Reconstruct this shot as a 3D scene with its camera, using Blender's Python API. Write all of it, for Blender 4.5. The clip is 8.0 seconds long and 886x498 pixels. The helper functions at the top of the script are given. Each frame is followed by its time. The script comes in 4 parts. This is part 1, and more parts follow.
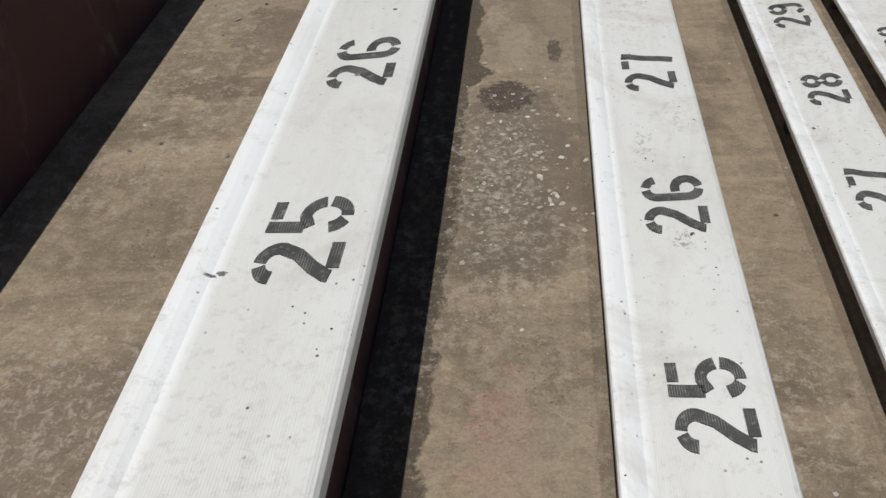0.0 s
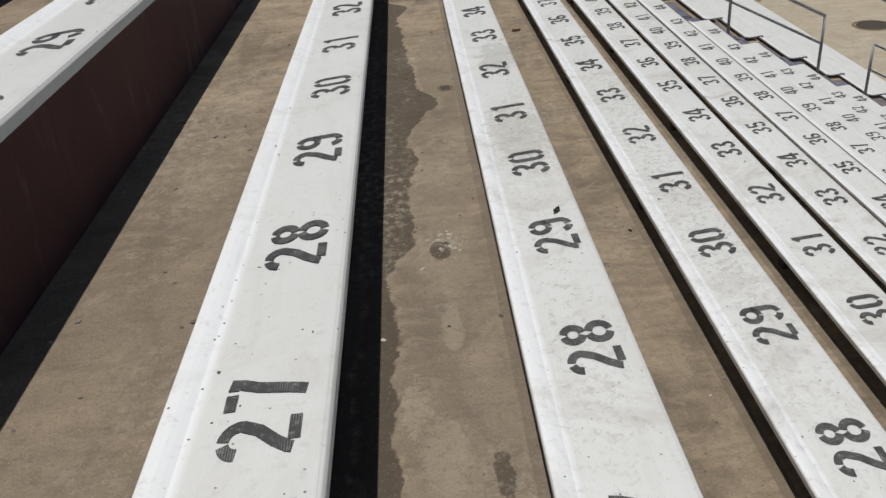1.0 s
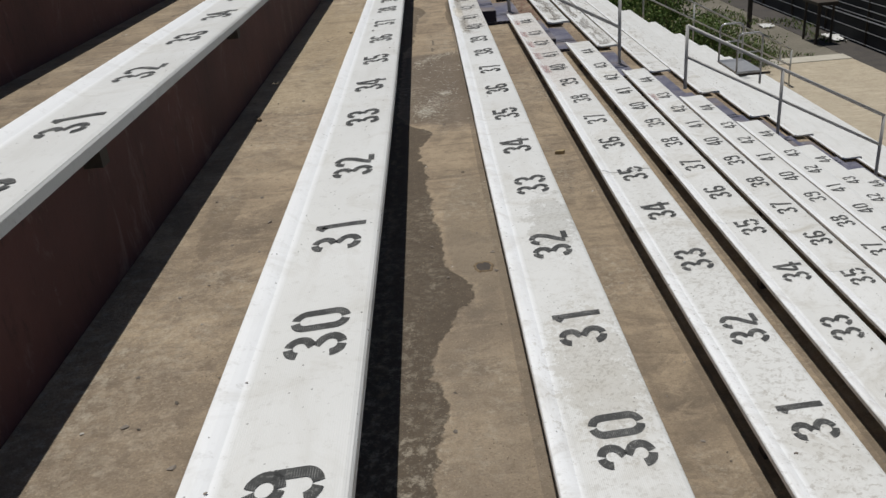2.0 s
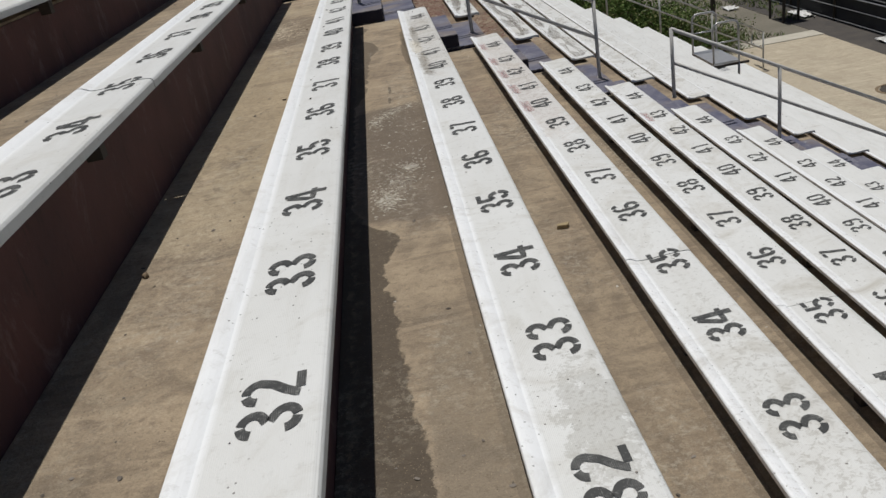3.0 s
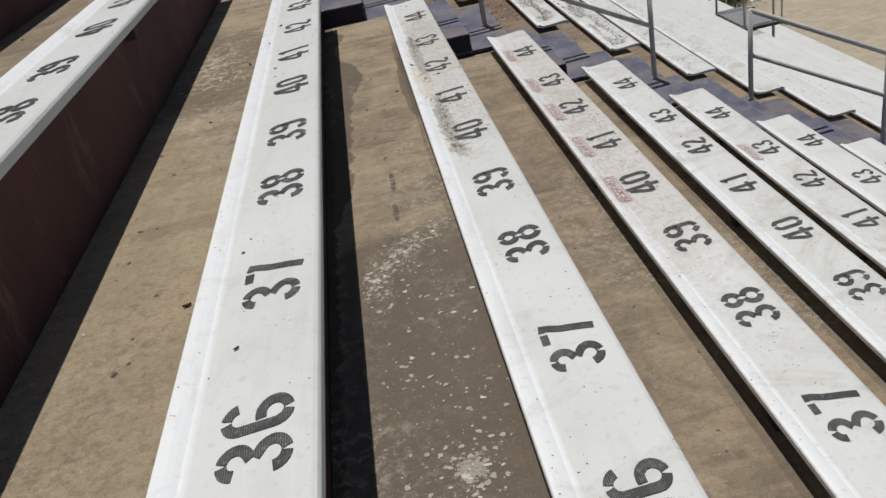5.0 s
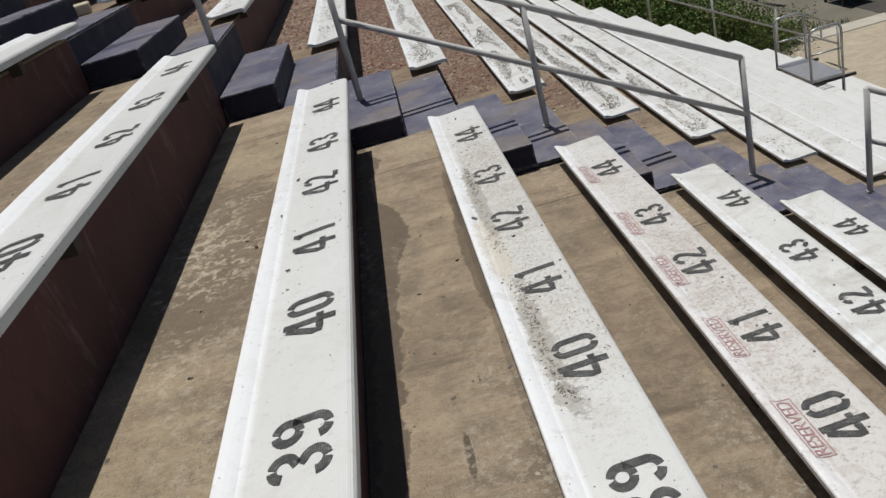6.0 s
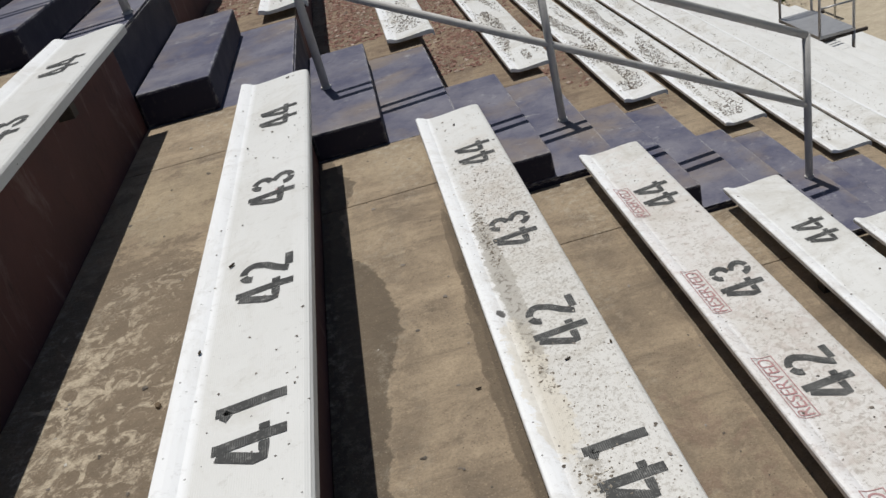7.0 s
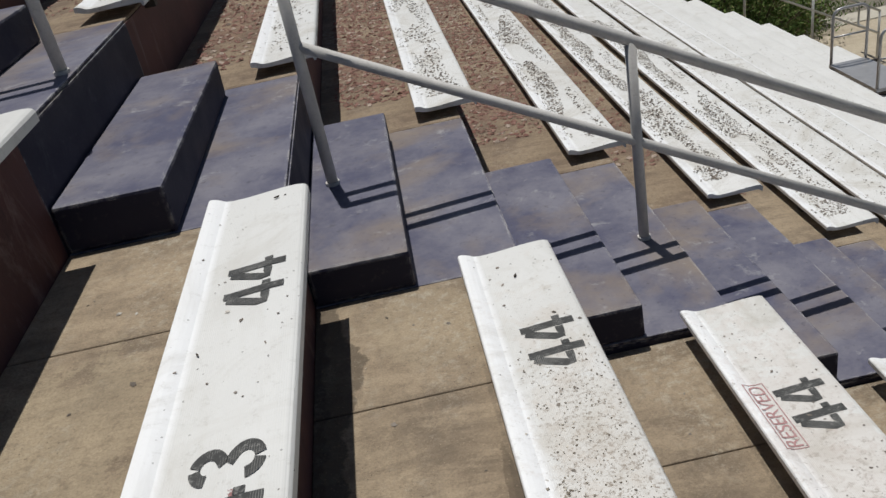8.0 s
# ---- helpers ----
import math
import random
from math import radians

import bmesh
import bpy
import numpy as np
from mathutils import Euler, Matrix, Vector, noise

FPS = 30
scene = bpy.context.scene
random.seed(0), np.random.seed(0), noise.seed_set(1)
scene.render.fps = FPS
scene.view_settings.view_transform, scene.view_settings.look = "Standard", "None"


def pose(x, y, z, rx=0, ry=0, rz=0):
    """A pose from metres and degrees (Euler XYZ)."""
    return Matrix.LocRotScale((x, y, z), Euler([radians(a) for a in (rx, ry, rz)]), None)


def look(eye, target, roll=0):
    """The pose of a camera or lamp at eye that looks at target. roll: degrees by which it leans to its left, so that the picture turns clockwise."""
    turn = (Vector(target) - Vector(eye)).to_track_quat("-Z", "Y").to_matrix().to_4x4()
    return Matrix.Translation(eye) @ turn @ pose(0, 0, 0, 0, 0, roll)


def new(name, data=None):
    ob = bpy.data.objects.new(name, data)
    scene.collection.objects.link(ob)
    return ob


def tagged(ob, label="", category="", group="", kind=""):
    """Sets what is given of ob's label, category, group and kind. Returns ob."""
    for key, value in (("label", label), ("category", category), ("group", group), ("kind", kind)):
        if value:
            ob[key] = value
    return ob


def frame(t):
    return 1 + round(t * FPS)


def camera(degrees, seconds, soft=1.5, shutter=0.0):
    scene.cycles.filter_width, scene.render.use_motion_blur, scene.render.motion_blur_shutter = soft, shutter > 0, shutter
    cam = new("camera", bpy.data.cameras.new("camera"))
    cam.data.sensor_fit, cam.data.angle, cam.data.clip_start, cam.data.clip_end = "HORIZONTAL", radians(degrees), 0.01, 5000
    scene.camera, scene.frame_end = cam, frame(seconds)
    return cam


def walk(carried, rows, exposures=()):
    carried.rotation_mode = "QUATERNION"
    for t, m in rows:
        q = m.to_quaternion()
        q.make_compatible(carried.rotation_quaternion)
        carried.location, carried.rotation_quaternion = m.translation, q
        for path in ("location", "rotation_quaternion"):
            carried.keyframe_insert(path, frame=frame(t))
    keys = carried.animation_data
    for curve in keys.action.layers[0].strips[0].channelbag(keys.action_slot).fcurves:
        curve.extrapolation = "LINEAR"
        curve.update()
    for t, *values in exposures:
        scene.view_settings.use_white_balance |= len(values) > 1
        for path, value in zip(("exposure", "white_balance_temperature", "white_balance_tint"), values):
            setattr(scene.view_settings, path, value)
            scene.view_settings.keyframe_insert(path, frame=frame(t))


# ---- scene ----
cam = camera(56.0, 8.0, soft=1.5)
PATH = [
    (0.0, (0.299, -0.888, 0.821), (0.076, 0.608, -0.487), -5.13),
    (0.2, (0.254, -0.685, 0.841), (0.16, 0.84, -0.45), -5.08),
    (0.5, (0.238, -0.422, 0.848), (0.222, 1.155, -0.381), -6.89),
    (0.8, (0.257, -0.089, 0.871), (0.25, 1.615, -0.177), -7.0),
    (1.0, (0.257, 0.151, 0.89), (0.264, 1.891, -0.096), -5.56),
    (1.5, (0.241, 0.742, 0.922), (0.286, 2.538, 0.042), -2.82),
    (1.7, (0.241, 0.981, 0.907), (0.246, 2.796, 0.066), -3.16),
    (2.8, (0.298, 2.348, 0.891), (0.334, 4.165, 0.056), -9.89),
    (3.0, (0.311, 2.606, 0.912), (0.342, 4.426, 0.082), -10.35),
    (3.2, (0.297, 2.843, 0.928), (0.307, 4.665, 0.102), -10.33),
    (3.5, (0.264, 3.239, 0.906), (0.317, 5.053, 0.065), -8.29),
    (4.0, (0.297, 3.873, 0.886), (0.412, 5.643, -0.038), -9.12),
    (4.5, (0.231, 4.544, 0.879), (0.277, 6.302, -0.075), -10.54),
    (5.0, (0.289, 5.167, 0.896), (0.343, 6.927, -0.053), -12.35),
    (5.2, (0.297, 5.443, 0.921), (0.295, 7.223, 0.008), -13.07),
    (6.3, (0.331, 6.886, 0.964), (0.338, 8.708, 0.139), -16.22),
    (6.5, (0.329, 7.137, 0.946), (0.343, 8.944, 0.089), -16.02),
    (7.0, (0.336, 7.738, 0.921), (0.368, 9.487, -0.048), -15.41),
    (7.2, (0.359, 7.987, 0.905), (0.371, 9.721, -0.093), -15.44),
    (7.5, (0.351, 8.384, 0.904), (0.355, 10.129, -0.073), -14.22),
    (8.0, (0.343, 8.996, 0.916), (0.384, 10.748, -0.048), -11.8),
]
walk(cam, [(t, look(eye, target, roll)) for t, eye, target, roll in PATH], [(0.0, -0.06), (0.5, -0.13), (1.5, -0.03), (5.0, -0.04), (6.5, 0.08), (8.0, 0.06)])

# ---- light ----
world = bpy.data.worlds.new("world")
scene.world = world
world.use_nodes = True
wn = world.node_tree
sky = wn.nodes.new("ShaderNodeTexSky")
sky.sky_type = "NISHITA"
sky.sun_disc = False
sky.sun_elevation = radians(76)
sky.sun_rotation = radians(-21)
wn.nodes["Background"].inputs["Strength"].default_value = 0.037
wn.links.new(sky.outputs["Color"], wn.nodes["Background"].inputs["Color"])
sun = new("sun", bpy.data.lights.new("sun", "SUN"))
sun.data.energy, sun.data.angle, sun.data.color = 3.2, radians(0.5), (1.0, 0.972, 0.922)
sun.matrix_world = look((-0.05, 0.235, 1.0), (0, 0, 0))


# ---- materials ----
class Mat:
    """Small helper to wire a procedural material."""

    def __init__(self, name, rough=0.8, metal=0.0):
        self.m = bpy.data.materials.new(name)
        self.m.use_nodes = True
        self.t = self.m.node_tree
        self.b = self.t.nodes["Principled BSDF"]
        self.b.inputs["Roughness"].default_value = rough
        self.b.inputs["Metallic"].default_value = metal
        self.b.inputs["Specular IOR Level"].default_value = 0.3
        self.co = self.t.nodes.new("ShaderNodeTexCoord").outputs["Object"]
        self.info = self.t.nodes.new("ShaderNodeObjectInfo")

    def node(self, kind, **put):
        n = self.t.nodes.new(kind)
        for k, v in put.items():
            n.inputs[k].default_value = v
        return n

    def wire(self, a, b):
        self.t.links.new(a, b)

    def mapped(self, scale=(1, 1, 1), offset=True):
        """Object coordinates, stretched, and moved by a random step for each object."""
        n = self.t.nodes.new("ShaderNodeMapping")
        n.inputs["Scale"].default_value = scale
        self.wire(self.co, n.inputs["Vector"])
        if offset:
            c = self.t.nodes.new("ShaderNodeCombineXYZ")
            k = self.math("MULTIPLY", self.info.outputs["Random"], 37.0)
            self.wire(k, c.inputs[0]), self.wire(k, c.inputs[1])
            self.wire(c.outputs[0], n.inputs["Location"])
        return n.outputs[0]

    def math(self, op, a, b=None, clamp=False):
        n = self.t.nodes.new("ShaderNodeMath")
        n.operation, n.use_clamp = op, clamp
        for i, v in enumerate((a, b)):
            if v is None:
                continue
            if isinstance(v, (int, float)):
                n.inputs[i].default_value = v
            else:
                self.wire(v, n.inputs[i])
        return n.outputs[0]

    def noise(self, scale, vec=None, detail=4.0, rough=0.6, warp=0.0):
        n = self.node("ShaderNodeTexNoise", Scale=scale, Detail=detail, Roughness=rough, Distortion=warp)
        self.wire(vec or self.co, n.inputs["Vector"])
        return n.outputs["Fac"]

    def speck(self, scale, size, vec=None):
        """Round specks: 1 inside."""
        n = self.node("ShaderNodeTexVoronoi", Scale=scale)
        self.wire(vec or self.co, n.inputs["Vector"])
        return self.math("LESS_THAN", n.outputs["Distance"], size)

    def ramp(self, fac, a, b):
        """0 below a, 1 above b."""
        n = self.node("ShaderNodeMapRange")
        n.inputs["From Min"].default_value, n.inputs["From Max"].default_value = a, b
        self.wire(fac, n.inputs["Value"])
        return n.outputs[0]

    def mix(self, fac, a, b):
        n = self.t.nodes.new("ShaderNodeMix")
        n.data_type = "RGBA"
        for i, v in ((0, fac), (6, a), (7, b)):
            if isinstance(v, (int, float)):
                n.inputs[i].default_value = v
            elif isinstance(v, tuple):
                n.inputs[i].default_value = (*v, 1)
            else:
                self.wire(v, n.inputs[i])
        return n.outputs[2]

    def finish(self, colour, height=None, strength=0.3, depth=0.01, rough=None):
        if isinstance(colour, tuple):
            self.b.inputs["Base Color"].default_value = (*colour, 1)
        else:
            self.wire(colour, self.b.inputs["Base Color"])
        if rough is not None:
            self.wire(rough, self.b.inputs["Roughness"])
        if height is not None:
            n = self.node("ShaderNodeBump", Strength=strength, Distance=depth)
            self.wire(height, n.inputs["Height"])
            self.wire(n.outputs[0], self.b.inputs["Normal"])
        return self.m


def ribs(k, pitch=0.0045):
    """Fine lengthwise ribs of the planks, as a wave across x."""
    w = k.node("ShaderNodeTexWave", Scale=0.314 / pitch)
    w.bands_direction = "X"
    k.wire(k.co, w.inputs["Vector"])
    return w.outputs["Fac"]


def white_paint(name, dirt, marks=()):
    """Old white plank paint: clean on the smooth back strip, greyer on the ribbed seat; marks as for concrete."""
    k = Mat(name, 0.55)
    v = k.mapped()
    long = k.mapped((1, 0.18, 1))
    x = k.t.nodes.new("ShaderNodeSeparateXYZ")
    k.wire(k.co, x.inputs[0])
    seat = k.ramp(k.math("ADD", x.outputs[0], k.math("MULTIPLY", k.noise(3, long, 3), 0.02)), -0.172, -0.156)
    ribbed = k.mix(k.ramp(k.noise(1.6, v, 5), 0.3, 0.75), (0.725, 0.73, 0.715), (0.645, 0.645, 0.622))
    c = k.mix(seat, (0.85, 0.86, 0.865), ribbed)
    c = k.mix(k.math("MULTIPLY", k.ramp(k.noise(9, long, 6, 0.65, 0.5), 0.52, 0.75), 0.35), c, (0.50, 0.48, 0.43))
    stain = k.math("MULTIPLY", k.ramp(k.noise(2.2, v, 6, 0.7, 1.5), 0.55 - 0.06 * dirt, 0.72), 0.35 + 0.35 * dirt)
    c = k.mix(stain, c, (0.42, 0.395, 0.34))
    c = k.mix(k.math("MULTIPLY", k.ramp(k.noise(30, v, 5, 0.8), 0.56, 0.68), 0.22 + 0.2 * dirt), c, (0.33, 0.31, 0.27))
    for mx, my, rx, ry, rag, scale, gain, col in marks:
        c = k.mix(blotch(k, mx, my, rx, ry, rag, scale, gain), c, col)
    area = k.ramp(k.noise(3.0, v, 2), 0.42 - 0.1 * dirt, 0.6)
    c = k.mix(k.math("MULTIPLY", k.speck(34, 0.085, v), area), c, (0.07, 0.06, 0.05))
    h = k.math("ADD", k.math("MULTIPLY", k.math("MULTIPLY", ribs(k), seat), 0.5), k.math("MULTIPLY", k.noise(120, v, 3), 0.6))
    return k.finish(c, h, 0.4, 0.0012, k.math("ADD", k.math("MULTIPLY", stain, 0.5), 0.45))


def stencil_paint(name, ink, fade):
    k = Mat(name, 0.6)
    v = k.mapped()
    show = k.math("GREATER_THAN", k.math("ADD", k.math("MULTIPLY", ribs(k), 0.8), k.noise(18, v, 4)), 1.02 - fade)
    c = k.mix(k.math("MULTIPLY", show, 0.4), ink, (0.42, 0.42, 0.40))
    c = k.mix(k.math("MULTIPLY", k.ramp(k.noise(90, v, 4, 0.7), 0.56, 0.68), 0.3), c, (0.5, 0.5, 0.47))
    return k.finish(c)


def blotch(k, x, y, rx, ry, rag=0.5, scale=5.0, gain=1.0):
    """A ragged stain of its own shape round a spot: 1 inside."""
    m = k.t.nodes.new("ShaderNodeMapping")
    m.inputs["Location"].default_value = (-x / rx, -y / ry, 0)
    m.inputs["Scale"].default_value = (1 / rx, 1 / ry, 0)
    k.wire(k.co, m.inputs["Vector"])
    d = k.t.nodes.new("ShaderNodeVectorMath")
    d.operation = "LENGTH"
    k.wire(m.outputs[0], d.inputs[0])
    f = k.math("ADD", d.outputs["Value"], k.math("MULTIPLY", k.math("SUBTRACT", k.noise(scale, None, 8, 0.7, 0.3), 0.5), 4 * rag))
    f = k.math("ADD", f, k.math("MULTIPLY", k.math("SUBTRACT", k.noise(scale * 6, None, 7, 0.78), 0.5), 2.2 * rag))
    inside = k.ramp(f, 1.02, 0.92)
    if rag >= 1:  # broken up into flecks
        inside = k.math("MULTIPLY", k.ramp(f, 1.1, 0.5), k.ramp(k.noise(1.4 * scale, None, 6, 0.68, 0.7), 0.5, 0.57))
    return k.math("MULTIPLY", inside, gain)


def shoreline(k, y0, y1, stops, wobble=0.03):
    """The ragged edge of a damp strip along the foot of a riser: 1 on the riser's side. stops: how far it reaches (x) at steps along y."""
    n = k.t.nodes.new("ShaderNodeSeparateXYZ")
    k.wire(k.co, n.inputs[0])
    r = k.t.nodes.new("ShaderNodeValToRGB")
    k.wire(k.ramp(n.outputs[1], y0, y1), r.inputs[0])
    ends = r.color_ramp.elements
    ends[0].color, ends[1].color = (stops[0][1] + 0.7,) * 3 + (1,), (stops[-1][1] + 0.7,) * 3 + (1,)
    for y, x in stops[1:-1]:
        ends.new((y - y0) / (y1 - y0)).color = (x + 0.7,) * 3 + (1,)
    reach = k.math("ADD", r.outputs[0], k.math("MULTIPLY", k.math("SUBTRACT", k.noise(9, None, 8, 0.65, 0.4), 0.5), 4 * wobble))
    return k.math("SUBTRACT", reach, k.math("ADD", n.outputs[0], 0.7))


def concrete(name, a, b, dark, rust=0.0, stains=(), relief=0.7, shores=()):
    """Weathered concrete; stains: (x, y, rx, ry, rag, scale, gain, colour); shores: (y0, y1, stops, gain, colour)."""
    k = Mat(name, 0.9)
    v = k.mapped((1, 1, 1), False)
    w = k.mapped((1, 0.45, 1), False)
    across = k.mapped((0.55, 2.4, 1), False)
    light = tuple(1.35 * i for i in a)
    c = k.mix(k.ramp(k.noise(1.5, v, 6, 0.6, 0.6), 0.40, 0.62), a, b)
    c = k.mix(k.math("MULTIPLY", k.ramp(k.noise(3.6, w, 8, 0.62, 0.9), 0.46, 0.64), 0.6), c, dark)
    c = k.mix(k.math("MULTIPLY", k.ramp(k.noise(2.6, across, 9, 0.66, 1.4), 0.52, 0.66), 0.55), c, tuple(0.9 * i for i in dark))
    c = k.mix(k.math("MULTIPLY", k.ramp(k.noise(2.1, across, 8, 0.68, 1.0), 0.5, 0.64), 0.5), c, light)
    c = k.mix(k.math("MULTIPLY", k.ramp(k.noise(9, v, 9, 0.78, 0.6), 0.5, 0.62), 0.42), c, light)
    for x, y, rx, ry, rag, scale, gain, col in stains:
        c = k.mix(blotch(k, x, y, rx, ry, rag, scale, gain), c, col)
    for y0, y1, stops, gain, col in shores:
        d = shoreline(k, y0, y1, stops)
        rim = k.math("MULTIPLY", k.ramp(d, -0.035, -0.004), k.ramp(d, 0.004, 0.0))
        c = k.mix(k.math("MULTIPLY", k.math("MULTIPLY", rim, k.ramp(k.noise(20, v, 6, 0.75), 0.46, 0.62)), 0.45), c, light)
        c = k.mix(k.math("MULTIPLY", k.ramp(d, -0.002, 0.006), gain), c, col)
    c = k.mix(k.math("MULTIPLY", k.ramp(k.noise(34, v, 6, 0.78), 0.5, 0.64), 0.45), c, tuple(0.6 * i for i in b))
    area = k.ramp(k.noise(2.3, v, 4, 0.6), 0.46, 0.62)
    c = k.mix(k.math("MULTIPLY", k.speck(55, 0.10, v), area), c, (0.09, 0.07, 0.05))
    pale = k.math("MULTIPLY", k.ramp(k.noise(1.2, k.mapped((1.6, 0.7, 1), False), 4), 0.47, 0.62), k.ramp(k.noise(27, v, 8, 0.82), 0.5, 0.59))
    c = k.mix(k.math("MULTIPLY", pale, 0.65), c, (0.50, 0.45, 0.36))
    if rust:
        c = k.mix(k.math("MULTIPLY", k.ramp(k.noise(1.1, w, 4, 0.7, 0.6), 0.6, 0.66), rust), c, (0.27, 0.13, 0.10))
    c = k.mix(k.math("MULTIPLY", k.ramp(k.noise(150, v, 4, 0.75), 0.44, 0.62), 0.3), c, tuple(0.5 * i for i in b))
    c = k.mix(k.math("MULTIPLY", k.speck(95, 0.16, v), 0.35), c, light)
    c = k.mix(k.math("MULTIPLY", k.speck(80, 0.12, k.mapped((1.1, 0.9, 1), False)), k.math("MULTIPLY", area, 0.6)), c, (0.07, 0.055, 0.045))
    h = k.math("ADD", k.noise(14, v, 8, 0.7), k.math("MULTIPLY", k.noise(90, v, 5, 0.7), 0.9))
    return k.finish(c, h, min(1.0, relief * 1.3), 0.008)


def maroon_paint():
    k = Mat("maroon_paint", 0.75)
    v = k.mapped((1, 1, 1), False)
    tall = k.mapped((1, 1, 0.35), False)
    c = k.mix(k.ramp(k.noise(2, v, 5), 0.35, 0.7), (0.125, 0.054, 0.05), (0.075, 0.036, 0.036))
    c = k.mix(k.math("MULTIPLY", k.ramp(k.noise(5, tall, 8, 0.78, 0.6), 0.56, 0.66), 0.5), c, (0.24, 0.17, 0.15))
    c = k.mix(k.math("MULTIPLY", k.ramp(k.noise(16, tall, 5, 0.7), 0.58, 0.7), 0.5), c, (0.035, 0.025, 0.025))
    return k.finish(c, k.noise(20, v, 6), 0.5, 0.004)


def blue_paint(name="blue_paint"):
    k = Mat(name, 0.7)
    k.b.inputs["Specular IOR Level"].default_value = 0.15
    v = k.mapped()
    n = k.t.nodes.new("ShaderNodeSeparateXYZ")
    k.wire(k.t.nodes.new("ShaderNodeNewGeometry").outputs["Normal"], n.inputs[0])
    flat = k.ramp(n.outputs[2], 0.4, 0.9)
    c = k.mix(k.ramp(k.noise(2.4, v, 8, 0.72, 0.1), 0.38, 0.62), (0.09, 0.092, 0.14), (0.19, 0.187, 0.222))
    c = k.mix(flat, (0.026, 0.026, 0.046), c)  # trodden, sun-bleached tops; upright faces darkened in the colour to stand for their shade
    worn = k.math("MULTIPLY", k.ramp(k.noise(1.5, v, 6, 0.6, 0.3), 0.5, 0.66), flat)
    c = k.mix(k.math("MULTIPLY", worn, 0.62), c, (0.265, 0.21, 0.15))
    c = k.mix(k.math("MULTIPLY", k.ramp(k.noise(7, v, 7, 0.75, 0.4), 0.58, 0.7), k.math("ADD", k.math("MULTIPLY", flat, 0.5), 0.08)), c, (0.40, 0.40, 0.40))
    c = k.mix(k.math("MULTIPLY", k.ramp(k.noise(40, v, 4), 0.6, 0.7), 0.5), c, (0.07, 0.065, 0.075))
    soft = k.node("ShaderNodeBevel", Radius=0.016)
    off = k.t.nodes.new("ShaderNodeVectorMath")
    off.operation = "DOT_PRODUCT"
    k.wire(soft.outputs[0], off.inputs[0])
    k.wire(k.t.nodes.new("ShaderNodeNewGeometry").outputs["Normal"], off.inputs[1])
    arris = k.math("MULTIPLY", k.ramp(off.outputs["Value"], 0.985, 0.93), k.ramp(k.noise(11, v, 7, 0.75, 0.4), 0.46, 0.58))
    c = k.mix(k.math("MULTIPLY", arris, 0.8), c, (0.42, 0.41, 0.40))  # paint chipped off the edges
    return k.finish(c, k.noise(25, v, 7, 0.7), 0.4, 0.004, k.math("ADD", k.math("MULTIPLY", k.noise(5, v), 0.4), 0.4))


def plain(name, a, b, scale, rough=0.8, metal=0.0, bump=0.2, depth=0.003):
    k = Mat(name, rough, metal)
    v = k.mapped()
    c = k.mix(k.ramp(k.noise(scale, v, 5), 0.3, 0.7), a, b)
    c = k.mix(k.math("MULTIPLY", k.ramp(k.noise(scale * 9, v, 4), 0.55, 0.72), 0.4), c, tuple(0.55 * x for x in a))
    return k.finish(c, k.noise(scale * 12, v, 4), bump, depth)


def chips_mat(name, cols):
    """Small loose bits, each of its own shade."""
    k = Mat(name, 0.85)
    g = k.t.nodes.new("ShaderNodeNewGeometry").outputs["Random Per Island"]
    c = k.mix(g, cols[0], cols[1])
    c = k.mix(k.math("GREATER_THAN", g, 0.86), c, cols[2])
    return k.finish(c)


GRIME = (0.16, 0.14, 0.115)
WHITE, WHITE_DIRTY = white_paint("white_paint", 0), white_paint("white_paint_dirty", 1)
WHITE_MARKED = white_paint("white_paint_marked", 0.15, ((-0.186, -0.012, 0.010, 0.004, 0.8, 90, 0.9, (0.05, 0.05, 0.05)), (-0.172, -0.004, 0.007, 0.005, 0.9, 90, 0.9, (0.05, 0.05, 0.05)), (-0.04, 10.02, 0.012, 0.012, 0.9, 60, 0.8, (0.20, 0.03, 0.03)), (-0.05, -0.6, 0.2, 0.5, 1.5, 40, 0.3, (0.45, 0.43, 0.38))))
DUST, CREAM = (0.34, 0.315, 0.27), (0.66, 0.58, 0.42)
